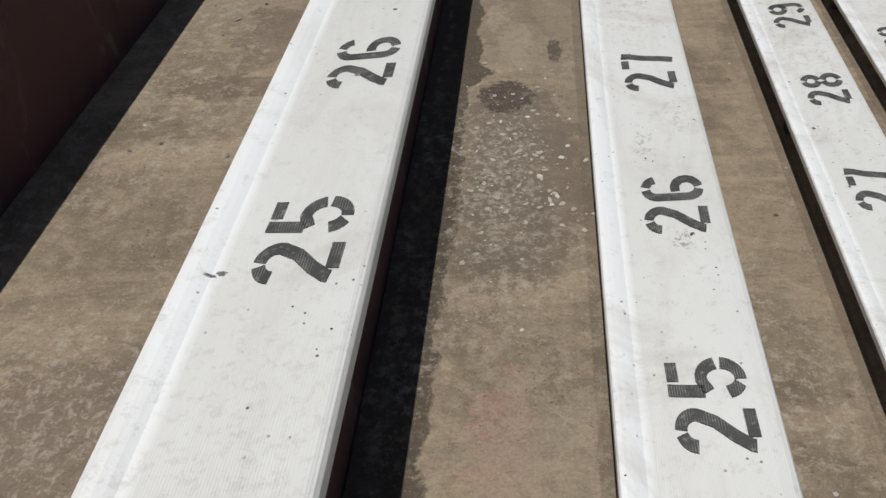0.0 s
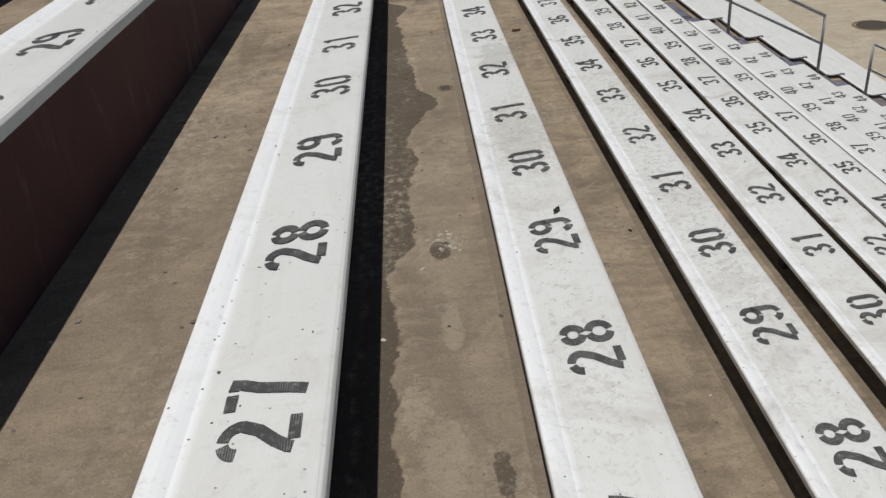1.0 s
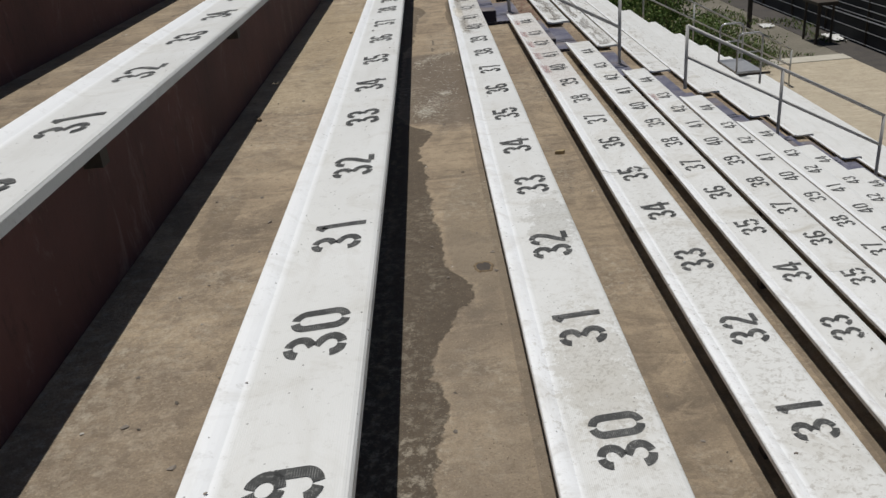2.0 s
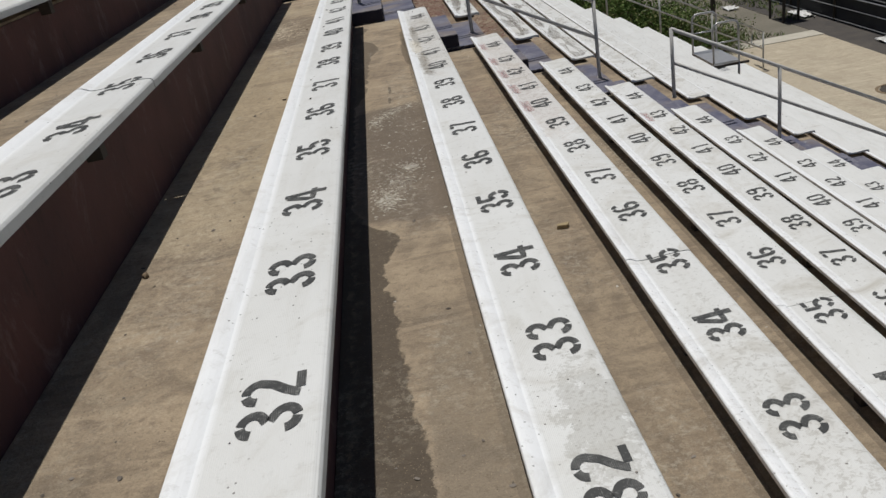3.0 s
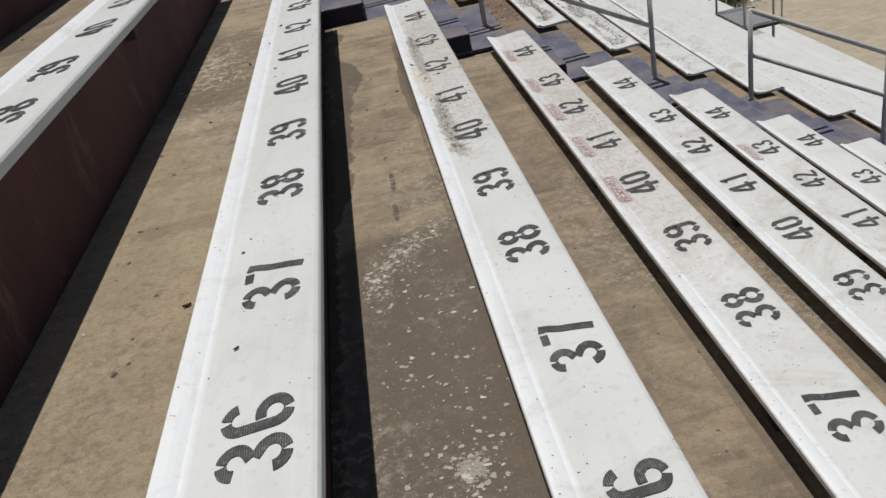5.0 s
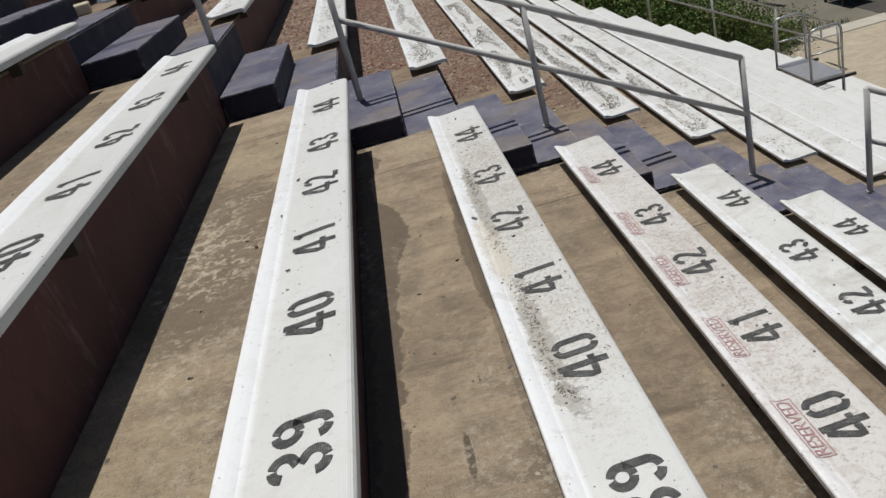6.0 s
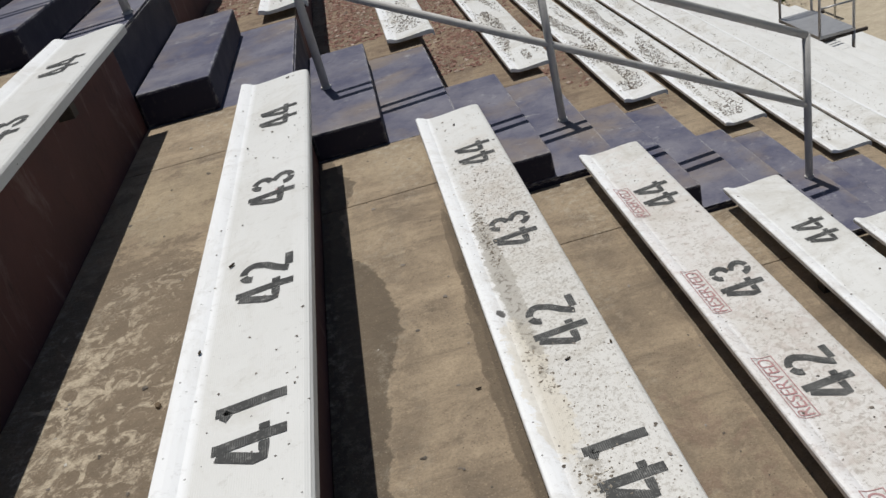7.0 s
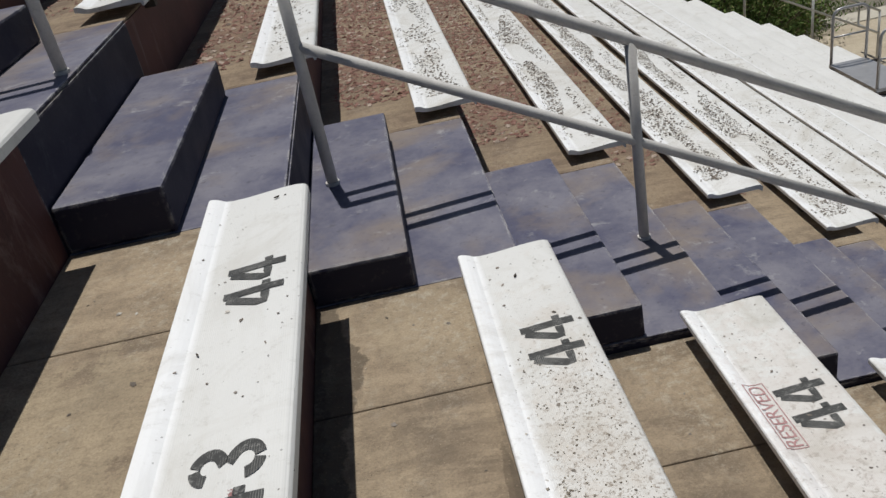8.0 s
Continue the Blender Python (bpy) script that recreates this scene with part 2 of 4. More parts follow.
WHITE_GRIMY = white_paint("white_paint_grimy", 0.45, (
    (-0.165, 9.3, 0.05, 0.28, 0.5, 5, 0.4, CREAM), (-0.05, 9.5, 0.15, 1.3, 0.3, 6, 0.22, (0.50, 0.44, 0.36)), (-0.03, 10.0, 0.15, 0.6, 1.2, 16, 0.3, (0.44, 0.39, 0.33)), (-0.145, 9.78, 0.030, 0.5, 0.7, 9, 0.6, DUST), (-0.146, 9.75, 0.016, 0.48, 1.0, 24, 0.8, GRIME),
    (-0.135, 8.6, 0.034, 0.38, 0.8, 9, 0.6, DUST), (-0.138, 8.62, 0.018, 0.33, 1.1, 26, 0.8, GRIME), (-0.11, 8.3, 0.03, 0.2, 1.0, 20, 0.45, GRIME), (-0.19, 9.6, 0.012, 0.02, 0.4, 40, 0.9, (0.06, 0.055, 0.05)),
    (-0.04, 9.7, 0.10, 0.7, 1.7, 75, 0.55, (0.24, 0.21, 0.17)), (-0.05, 8.7, 0.10, 0.5, 1.7, 60, 0.4, (0.28, 0.25, 0.2)), (-0.04, 10.3, 0.09, 0.35, 1.7, 75, 0.5, (0.25, 0.2, 0.16)), (-0.08, 10.6, 0.14, 0.5, 1.2, 8, 0.22, (0.55, 0.48, 0.41)),
    (-0.06, 3.22, 0.11, 0.32, 0.9, 22, 0.4, (0.40, 0.37, 0.31)), (-0.05, 3.25, 0.10, 0.3, 1.7, 50, 0.45, (0.28, 0.26, 0.22)), (-0.03, 4.25, 0.09, 0.24, 0.8, 16, 0.4, (0.36, 0.35, 0.31)), (-0.02, 4.2, 0.08, 0.3, 1.7, 50, 0.4, (0.3, 0.28, 0.25)),
    (-0.105, 0.86, 0.022, 0.07, 1.2, 40, 0.6, DUST), (-0.02, 0.97, 0.06, 0.09, 1.2, 26, 0.3, DUST), (-0.058, 0.49, 0.022, 0.03, 1.2, 70, 0.7, (0.2, 0.19, 0.17)), (-0.08, 2.5, 0.1, 0.4, 1.9, 34, 0.3, (0.36, 0.34, 0.3)), (-0.08, 1.7, 0.08, 0.3, 1.8, 34, 0.3, DUST), (-0.02, 3.75, 0.05, 0.2, 1.2, 9, 0.25, (0.45, 0.43, 0.38))))
WHITE_PINK = white_paint("white_paint_stained", 0.8, ((-0.08, 9.4, 0.2, 1.9, 0.4, 5, 0.22, (0.56, 0.47, 0.41)), (-0.08, 9.2, 0.15, 1.6, 1.2, 14, 0.35, (0.46, 0.38, 0.34)), (-0.08, 9.3, 0.12, 1.3, 1.6, 44, 0.55, (0.30, 0.26, 0.22)), (-0.06, 4.2, 0.12, 1.2, 1.6, 30, 0.45, (0.34, 0.32, 0.28)), (-0.06, 2.6, 0.12, 0.8, 1.6, 30, 0.35, (0.38, 0.35, 0.31))))
BLACK_INK = stencil_paint("black_stencil_paint", (0.05, 0.051, 0.050), -0.25)
RED_INK = stencil_paint("red_stencil_paint", (0.43, 0.21, 0.21), 0.04)
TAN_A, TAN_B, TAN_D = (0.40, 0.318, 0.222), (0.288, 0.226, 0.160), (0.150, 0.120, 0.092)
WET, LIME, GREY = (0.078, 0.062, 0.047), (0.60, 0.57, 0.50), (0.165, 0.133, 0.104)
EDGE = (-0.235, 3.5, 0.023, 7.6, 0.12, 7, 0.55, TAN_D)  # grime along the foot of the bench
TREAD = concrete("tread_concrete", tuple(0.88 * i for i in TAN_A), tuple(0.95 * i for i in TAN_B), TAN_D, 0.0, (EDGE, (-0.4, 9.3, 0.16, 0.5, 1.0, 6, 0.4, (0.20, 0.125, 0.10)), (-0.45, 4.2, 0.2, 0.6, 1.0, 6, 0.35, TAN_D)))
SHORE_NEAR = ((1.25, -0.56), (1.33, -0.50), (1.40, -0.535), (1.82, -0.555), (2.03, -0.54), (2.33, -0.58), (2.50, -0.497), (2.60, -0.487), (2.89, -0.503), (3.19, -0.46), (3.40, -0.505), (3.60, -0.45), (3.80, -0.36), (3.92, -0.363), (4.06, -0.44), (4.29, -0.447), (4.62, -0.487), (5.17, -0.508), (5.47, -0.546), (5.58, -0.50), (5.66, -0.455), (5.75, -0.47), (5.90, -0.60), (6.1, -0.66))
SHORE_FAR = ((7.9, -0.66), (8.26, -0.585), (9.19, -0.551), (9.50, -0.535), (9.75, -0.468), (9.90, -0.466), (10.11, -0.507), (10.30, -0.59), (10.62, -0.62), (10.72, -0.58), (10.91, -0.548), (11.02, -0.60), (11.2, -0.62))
CRUST = (0.40, 0.34, 0.25)
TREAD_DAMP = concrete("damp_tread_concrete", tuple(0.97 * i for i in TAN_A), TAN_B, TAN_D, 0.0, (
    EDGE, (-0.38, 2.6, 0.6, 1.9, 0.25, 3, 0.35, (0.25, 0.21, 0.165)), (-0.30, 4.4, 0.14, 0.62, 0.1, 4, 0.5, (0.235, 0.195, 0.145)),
    (-0.36, 6.83, 0.75, 1.0, 0.10, 3, 0.85, GREY), (-0.42, 7.0, 0.25, 0.7, 0.9, 12, 0.35, (0.125, 0.10, 0.08)),
    (-0.43, 0.82, 0.20, 0.42, 0.35, 7, 0.7, (0.16, 0.128, 0.105)), (-0.45, 1.19, 0.075, 0.09, 0.35, 9, 0.9, (0.075, 0.055, 0.048)), (-0.58, 0.7, 0.035, 0.28, 0.4, 8, 0.8, WET), (-0.46, 0.8, 0.10, 0.3, 1.5, 40, 0.6, (0.45, 0.41, 0.35)),
    (-0.405, 2.45, 0.034, 0.065, 0.3, 12, 0.9, (0.085, 0.066, 0.05)), (-0.37, 2.5, 0.05, 0.05, 1.3, 60, 0.6, LIME), (-0.397, 2.03, 0.03, 0.11, 0.6, 18, 0.6, CRUST), (-0.497, 1.70, 0.035, 0.10, 0.9, 26, 0.7, CRUST), (-0.435, 1.52, 0.05, 0.14, 0.6, 18, 0.55, CRUST),
    (-0.315, 1.46, 0.022, 0.07, 0.5, 14, 0.8, WET), (-0.42, 8.25, 0.012, 0.10, 0.5, 12, 0.85, WET), (-0.43, 7.97, 0.010, 0.09, 0.5, 12, 0.75, WET), (-0.235, 9.5, 0.045, 0.55, 0.25, 5, 0.6, WET), (-0.245, 10.1, 0.02, 0.4, 0.3, 5, 0.5, WET),
    (-0.37, 11.0, 0.17, 0.20, 0.25, 5, 0.45, (0.44, 0.36, 0.25)), (-0.50, 6.15, 0.045, 0.085, 1.0, 30, 0.7, LIME), (-0.44, 6.35, 0.06, 0.16, 1.6, 46, 0.5, LIME), (-0.37, 6.57, 0.03, 0.04, 0.9, 40, 0.6, LIME), (-0.43, 7.64, 0.16, 0.08, 1.3, 34, 0.35, CRUST), (-0.54, 7.5, 0.05, 0.16, 1.0, 30, 0.5, CRUST),
    (-0.42, 0.0, 0.06, 0.16, 0.9, 24, 0.6, (0.42, 0.25, 0.21)), (-0.40, -0.28, 0.12, 0.16, 0.8, 14, 0.45, (0.40, 0.22, 0.19)), (-0.36, -0.15, 0.15, 0.35, 0.9, 10, 0.4, (0.42, 0.35, 0.26))),
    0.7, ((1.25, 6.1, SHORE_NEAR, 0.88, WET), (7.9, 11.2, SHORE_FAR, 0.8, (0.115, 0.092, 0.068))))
TREAD_FAR = concrete("littered_concrete", (0.29, 0.225, 0.155), (0.21, 0.155, 0.11), (0.14, 0.10, 0.08), 0.3)
SCUFF = (0.62, 0.53, 0.40)
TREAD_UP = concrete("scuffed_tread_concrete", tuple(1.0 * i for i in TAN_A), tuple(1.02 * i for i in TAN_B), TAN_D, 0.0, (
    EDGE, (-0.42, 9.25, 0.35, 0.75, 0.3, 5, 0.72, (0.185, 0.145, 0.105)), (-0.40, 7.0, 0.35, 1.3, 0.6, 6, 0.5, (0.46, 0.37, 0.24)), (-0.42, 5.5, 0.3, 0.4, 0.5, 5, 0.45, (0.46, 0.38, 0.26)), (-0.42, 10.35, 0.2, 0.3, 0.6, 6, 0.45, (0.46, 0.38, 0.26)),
    (-0.44, 1.9, 0.3, 1.2, 0.4, 4, 0.45, (0.23, 0.185, 0.14)), (-0.32, 0.66, 0.16, 0.05, 0.7, 9, 0.6, (0.15, 0.115, 0.085)), (-0.30, 0.90, 0.10, 0.14, 0.7, 9, 0.5, (0.15, 0.115, 0.095)), (-0.34, -0.3, 0.2, 0.18, 0.6, 10, 0.55, (0.19, 0.145, 0.12)), (-0.40, -0.22, 0.16, 0.2, 1.5, 40, 0.6, (0.50, 0.45, 0.37)),
    (-0.47, 3.75, 0.05, 0.25, 0.8, 10, 0.5, (0.16, 0.125, 0.09)), (-0.45, 4.3, 0.12, 0.4, 1.0, 12, 0.35, CRUST), (-0.47, 1.05, 0.05, 0.14, 1.2, 30, 0.6, (0.45, 0.40, 0.32)),
    (-0.42, 9.26, 0.2, 0.24, 1.0, 14, 0.8, SCUFF), (-0.44, 9.0, 0.18, 0.14, 1.0, 16, 0.8, SCUFF), (-0.48, 9.53, 0.12, 0.16, 1.1, 16, 0.7, SCUFF), (-0.53, 9.3, 0.05, 0.26, 1.0, 12, 0.8, SCUFF), (-0.40, 9.75, 0.14, 0.12, 1.2, 22, 0.5, SCUFF), (-0.45, 8.5, 0.12, 0.2, 1.2, 22, 0.5, SCUFF),
    (-0.44, 5.9, 0.2, 0.5, 1.0, 9, 0.5, (0.19, 0.15, 0.11)), (-0.42, 4.7, 0.2, 0.5, 1.0, 8, 0.5, (0.20, 0.155, 0.115)), (-0.42, 3.2, 0.25, 0.9, 1.0, 8, 0.45, (0.19, 0.15, 0.115)), (-0.44, 5.4, 0.15, 0.8, 1.2, 14, 0.5, (0.52, 0.44, 0.32)), (-0.44, 2.6, 0.15, 0.8, 1.2, 14, 0.4, (0.46, 0.39, 0.30)), (-0.42, 6.6, 0.16, 0.6, 1.3, 22, 0.45, (0.20, 0.155, 0.11)), (-0.36, 7.45, 0.18, 0.05, 0.6, 8, 0.45, (0.24, 0.185, 0.13)), (-0.38, 7.85, 0.18, 0.05, 0.6, 8, 0.4, (0.24, 0.185, 0.13)), (-0.36, 8.3, 0.18, 0.06, 0.7, 8, 0.4, (0.22, 0.17, 0.12)), (-0.42, 5.0, 0.10, 0.7, 1.8, 44, 0.28, SCUFF), (-0.4, 3.0, 0.10, 0.5, 1.8, 44, 0.25, SCUFF)))
MAROON = maroon_paint()
BLUE = blue_paint()
STEEL = plain("galvanised_pipe", (0.60, 0.585, 0.56), (0.48, 0.47, 0.45), 12, 0.6, 0.0)
PALE_PIPE = plain("pale_pipe", (0.68, 0.68, 0.65), (0.55, 0.55, 0.52), 6, 0.55, 0.0)
ASPHALT = plain("dark_asphalt", (0.065, 0.06, 0.058), (0.095, 0.085, 0.075), 1.5, 0.95, 0, 0.6, 0.02)
ALU = plain("aluminium", (0.5, 0.5, 0.5), (0.4, 0.4, 0.41), 8, 0.4, 0.6)
IRON = plain("dark_iron", (0.06, 0.055, 0.05), (0.1, 0.08, 0.065), 8, 0.7, 0.3)
SLAB = concrete("yard_concrete", (0.47, 0.41, 0.31), (0.42, 0.36, 0.27), (0.37, 0.31, 0.23), 0.0, (), 0.15)
PALE_SLAB = plain("pale_kerb_concrete", (0.52, 0.49, 0.42), (0.44, 0.41, 0.34), 3, 0.9, 0, 0.4, 0.004)
SOIL = plain("dry_soil", (0.21, 0.19, 0.155), (0.15, 0.14, 0.11), 0.6, 0.95, 0, 0.8, 0.05)
SCREEN = plain("black_screen_cloth", (0.03, 0.03, 0.032), (0.045, 0.045, 0.047), 2, 0.8)
BARK = plain("bark", (0.12, 0.09, 0.06), (0.08, 0.06, 0.04), 14, 0.9)
PAPER = plain("white_sheet", (0.75, 0.75, 0.74), (0.62, 0.62, 0.6), 5, 0.7)
STONE = plain("brown_stone", (0.25, 0.19, 0.12), (0.14, 0.10, 0.065), 60, 0.9)
TAN_STONE = plain("tan_stone", (0.42, 0.33, 0.19), (0.30, 0.23, 0.13), 60, 0.9)
STONE_DARK = plain("dead_leaf", (0.05, 0.04, 0.03), (0.09, 0.07, 0.045), 40, 0.8)
FOAM = plain("cream_foam", (0.66, 0.60, 0.46), (0.55, 0.48, 0.34), 14, 0.9, 0, 0.6, 0.01)
FOAM_AT = (-1.68, 12.8)
LEAF = chips_mat("leaves", ((0.055, 0.10, 0.02), (0.13, 0.19, 0.045), (0.20, 0.20, 0.08)))
LITTER = chips_mat("dry_litter", ((0.10, 0.085, 0.07), (0.33, 0.29, 0.25), (0.55, 0.52, 0.47)))
CRUMB = chips_mat("dirt_crumbs", ((0.16, 0.135, 0.105), (0.36, 0.32, 0.26), (0.62, 0.58, 0.50)))
GRAVEL = chips_mat("red_gravel", ((0.20, 0.10, 0.08), (0.30, 0.19, 0.15), (0.42, 0.34, 0.28)))


# ---- building helpers ----
def mesh_of(name, bm, material, smooth=False):
    me = bpy.data.meshes.new(name)
    bm.to_mesh(me)
    bm.free()
    me.materials.append(material)
    if smooth:
        for p in me.polygons:
            p.use_smooth = True
    return me


def part(name, bm, material, parent, label="", smooth=False):
    ob = new(name, bm if isinstance(bm, bpy.types.Mesh) else mesh_of(name, bm, material, smooth))
    ob.parent = parent
    return tagged(ob, label)


def box(x0, x1, y0, y1, z0, z1, bevel=0.0, bm=None):
    bm = bm or bmesh.new()
    made = bmesh.ops.create_cube(bm, size=1, matrix=Matrix.LocRotScale(((x0 + x1) / 2, (y0 + y1) / 2, (z0 + z1) / 2), None, (x1 - x0, y1 - y0, z1 - z0)))
    if bevel:
        es = list({e for v in made["verts"] for e in v.link_edges})
        bmesh.ops.bevel(bm, geom=es, offset=bevel, segments=2, affect="EDGES", profile=0.5)
    return bm


def pipe(points, r, bm=None, sides=10):
    """A round bar along a line of points, with mitred corners and closed ends."""
    bm = bm or bmesh.new()
    ps = [Vector(p) for p in points]
    rings = []
    side = None
    for i, p in enumerate(ps):
        a = (p - ps[i - 1]).normalized() if i else (ps[1] - p).normalized()
        b = (ps[i + 1] - p).normalized() if i + 1 < len(ps) else a
        d = (a + b).normalized()
        if side is None:
            side = d.orthogonal().normalized()
        side = (side - d * side.dot(d)).normalized()
        up = d.cross(side)
        grow = 1 / max(0.5, a.dot(d))
        ring = []
        n = a.cross(b)
        out = (b - a).normalized() if n.length > 1e-4 else None
        for j in range(sides):
            w = math.tau * j / sides
            o = side * math.cos(w) + up * math.sin(w)
            if out is not None:
                o = o + out * o.dot(out) * (grow - 1)
            ring.append(bm.verts.new(p + o * r))
        rings.append(ring)
    for q, s in zip(rings, rings[1:]):
        for j in range(sides):
            bm.faces.new((q[j], q[(j + 1) % sides], s[(j + 1) % sides], s[j]))
    bm.faces.new(rings[0][::-1]), bm.faces.new(rings[-1])
    bmesh.ops.recalc_face_normals(bm, faces=bm.faces)
    return bm


def scatter(name, spots, size, material, flat=0.5, seed=1):
    """Many small loose chips as one mesh: squat, uneven five-sided chips at (x, y, z, scale)."""
    rnd = random.Random(seed)
    vs, fs = [], []
    for x, y, z, s in spots:
        r, a, n = size * s, rnd.random() * math.tau, len(vs)
        e = rnd.uniform(0.7, 1.3)
        for i in range(5):
            w, q = math.tau * i / 5 + rnd.uniform(-0.35, 0.35), r * rnd.uniform(0.6, 1.1)
            u, v = q * e * math.cos(w), q / e * math.sin(w)
            vs.append((x + u * math.cos(a) - v * math.sin(a), y + u * math.sin(a) + v * math.cos(a), z + rnd.random() * r * 0.2))
        vs.append((x + rnd.uniform(-0.4, 0.4) * r, y + rnd.uniform(-0.4, 0.4) * r, z + r * flat * rnd.uniform(0.5, 1.2)))
        fs += [(n + i, n + (i + 1) % 5, n + 5) for i in range(5)]
    me = bpy.data.meshes.new(name)
    me.from_pydata(vs, [], fs)
    me.materials.append(material)
    return new(name, me)


# ---- plan of the stand ----
# x runs down the rows, y along them; row 0 is the row the camera follows.
FIRST, LAST = -5, 13
GROUND = -5.75
Y0, AISLE0, AISLE1, Y1 = -4.0, 11.22, 12.60, 24.1
JOINT, SEAM = 10.68, 5.75
PITCH = 0.56
LIFT = 0.065
RECESS = 0.03  # the risers stand back under the front of the planks


def row_at(k):
    """x and top height of the bench in row k."""
    if k < 0:
        return (-0.636 - 0.645 * (-1 - k), 0.372 + (0.30 + 0.345 * (-2 - k) if k < -1 else 0))
    if k <= 7:
        return ((0.0, 0.664, 1.352, 2.023, 2.689, 3.391, 4.110, 4.81)[k], (0.0, -0.353, -0.739, -1.121, -1.501, -1.888, -2.266, -2.645)[k])
    return (4.81 + 0.69 * (k - 7), -2.645 - 0.37 * (k - 7))


def riser_x(k):
    return row_at(k)[0] + 0.0


def tread_z(k):
    return row_at(k)[1] - LIFT


def sunk(k, y):
    """How far the seating tread of the lower rows lies below the aisle's."""
    return 0.036 if k >= 2 and y < AISLE0 - 0.01 else 0.0


# ---- tiers ----
for k in range(FIRST, LAST + 1):
    xa, xb, z = riser_x(k - 1), riser_x(k), tread_z(k)
    tier = tagged(new("concrete_tier"), "weathered concrete seating tier with maroon painted riser", "seating tier", "tiers", "structure")
    tier.location = (xb, 0, z)
    w = xb - xa
    for y0, y1, mat in ((Y0, AISLE0, MAROON), (AISLE0, AISLE1, BLUE), (AISLE1, Y1, MAROON)):
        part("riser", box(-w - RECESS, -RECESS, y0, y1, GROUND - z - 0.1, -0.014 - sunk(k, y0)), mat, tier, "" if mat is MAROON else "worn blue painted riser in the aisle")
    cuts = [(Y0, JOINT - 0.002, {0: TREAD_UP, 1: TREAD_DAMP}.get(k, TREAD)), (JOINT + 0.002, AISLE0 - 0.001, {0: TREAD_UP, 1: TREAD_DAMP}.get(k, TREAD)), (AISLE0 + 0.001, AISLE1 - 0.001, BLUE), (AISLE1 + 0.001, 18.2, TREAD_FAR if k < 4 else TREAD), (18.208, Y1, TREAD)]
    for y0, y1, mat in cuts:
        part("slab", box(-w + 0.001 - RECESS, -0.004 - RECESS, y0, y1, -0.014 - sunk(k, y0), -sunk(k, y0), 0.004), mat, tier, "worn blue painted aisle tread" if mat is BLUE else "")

# ---- half-height step blocks in the aisle ----
for k in range(FIRST + 1, LAST + 1):
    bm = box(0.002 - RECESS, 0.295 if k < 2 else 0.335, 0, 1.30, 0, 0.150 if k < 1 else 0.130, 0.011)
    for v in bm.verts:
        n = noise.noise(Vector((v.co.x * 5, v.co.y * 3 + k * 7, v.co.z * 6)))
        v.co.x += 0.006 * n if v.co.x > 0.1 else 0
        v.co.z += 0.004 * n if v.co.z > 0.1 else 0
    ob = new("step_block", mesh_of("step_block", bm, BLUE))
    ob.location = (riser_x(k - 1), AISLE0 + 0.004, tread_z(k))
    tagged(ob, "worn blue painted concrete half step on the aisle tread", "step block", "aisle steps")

# ---- benches ----
PROFILE = ((-0.232, -0.012), (-0.232, 0.006), (-0.229, 0.010), (-0.220, 0.011), (-0.208, 0.008), (-0.196, 0.003), (-0.185, -0.003), (-0.165, -0.006),
           (-0.12, -0.005), (-0.07, -0.001), (-0.02, 0.003), (0.02, 0.004), (0.040, 0.002), (0.049, -0.002), (0.0535, -0.010), (0.0535, -0.036))


def top_of(x):
    """Height of the plank's top at x across it."""
    return float(np.interp(x, [p[0] for p in PROFILE[1:]], [p[1] for p in PROFILE[1:]]))


def plank_bm(y0, y1, seed=0):
    bm = bmesh.new()
    under = [(0.047, -0.036), (0.04, -0.022), (-0.05, -0.022), (-0.17, -0.024), (-0.205, -0.018), (-0.219, -0.012)]
    loop = list(PROFILE) + under
    steps = max(2, int((y1 - y0) / 0.45))
    rings = []
    for i in range(steps + 1):
        y = y0 + (y1 - y0) * i / steps
        dx, dz = 0.0025 * noise.noise(Vector((y * 0.5, seed * 9.1, 0))), 0.002 * noise.noise(Vector((y * 0.8, seed * 5.3, 4)))
        rings.append([bm.verts.new((x + dx, y, z + dz)) for x, z in loop])
    n = len(loop)
    for a, b in zip(rings, rings[1:]):
        for j in range(n):
            bm.faces.new((a[j], a[(j + 1) % n], b[(j + 1) % n], b[j]))
    bm.faces.new(rings[0]), bm.faces.new(rings[-1][::-1])
    bmesh.ops.recalc_face_normals(bm, faces=bm.faces)
    return bm


def arc(cx, cy, rx, ry, a0, a1, n=10):
    return [(cx + rx * math.cos(radians(a0 + (a1 - a0) * i / n)), cy + ry * math.sin(radians(a0 + (a1 - a0) * i / n))) for i in range(n + 1)]


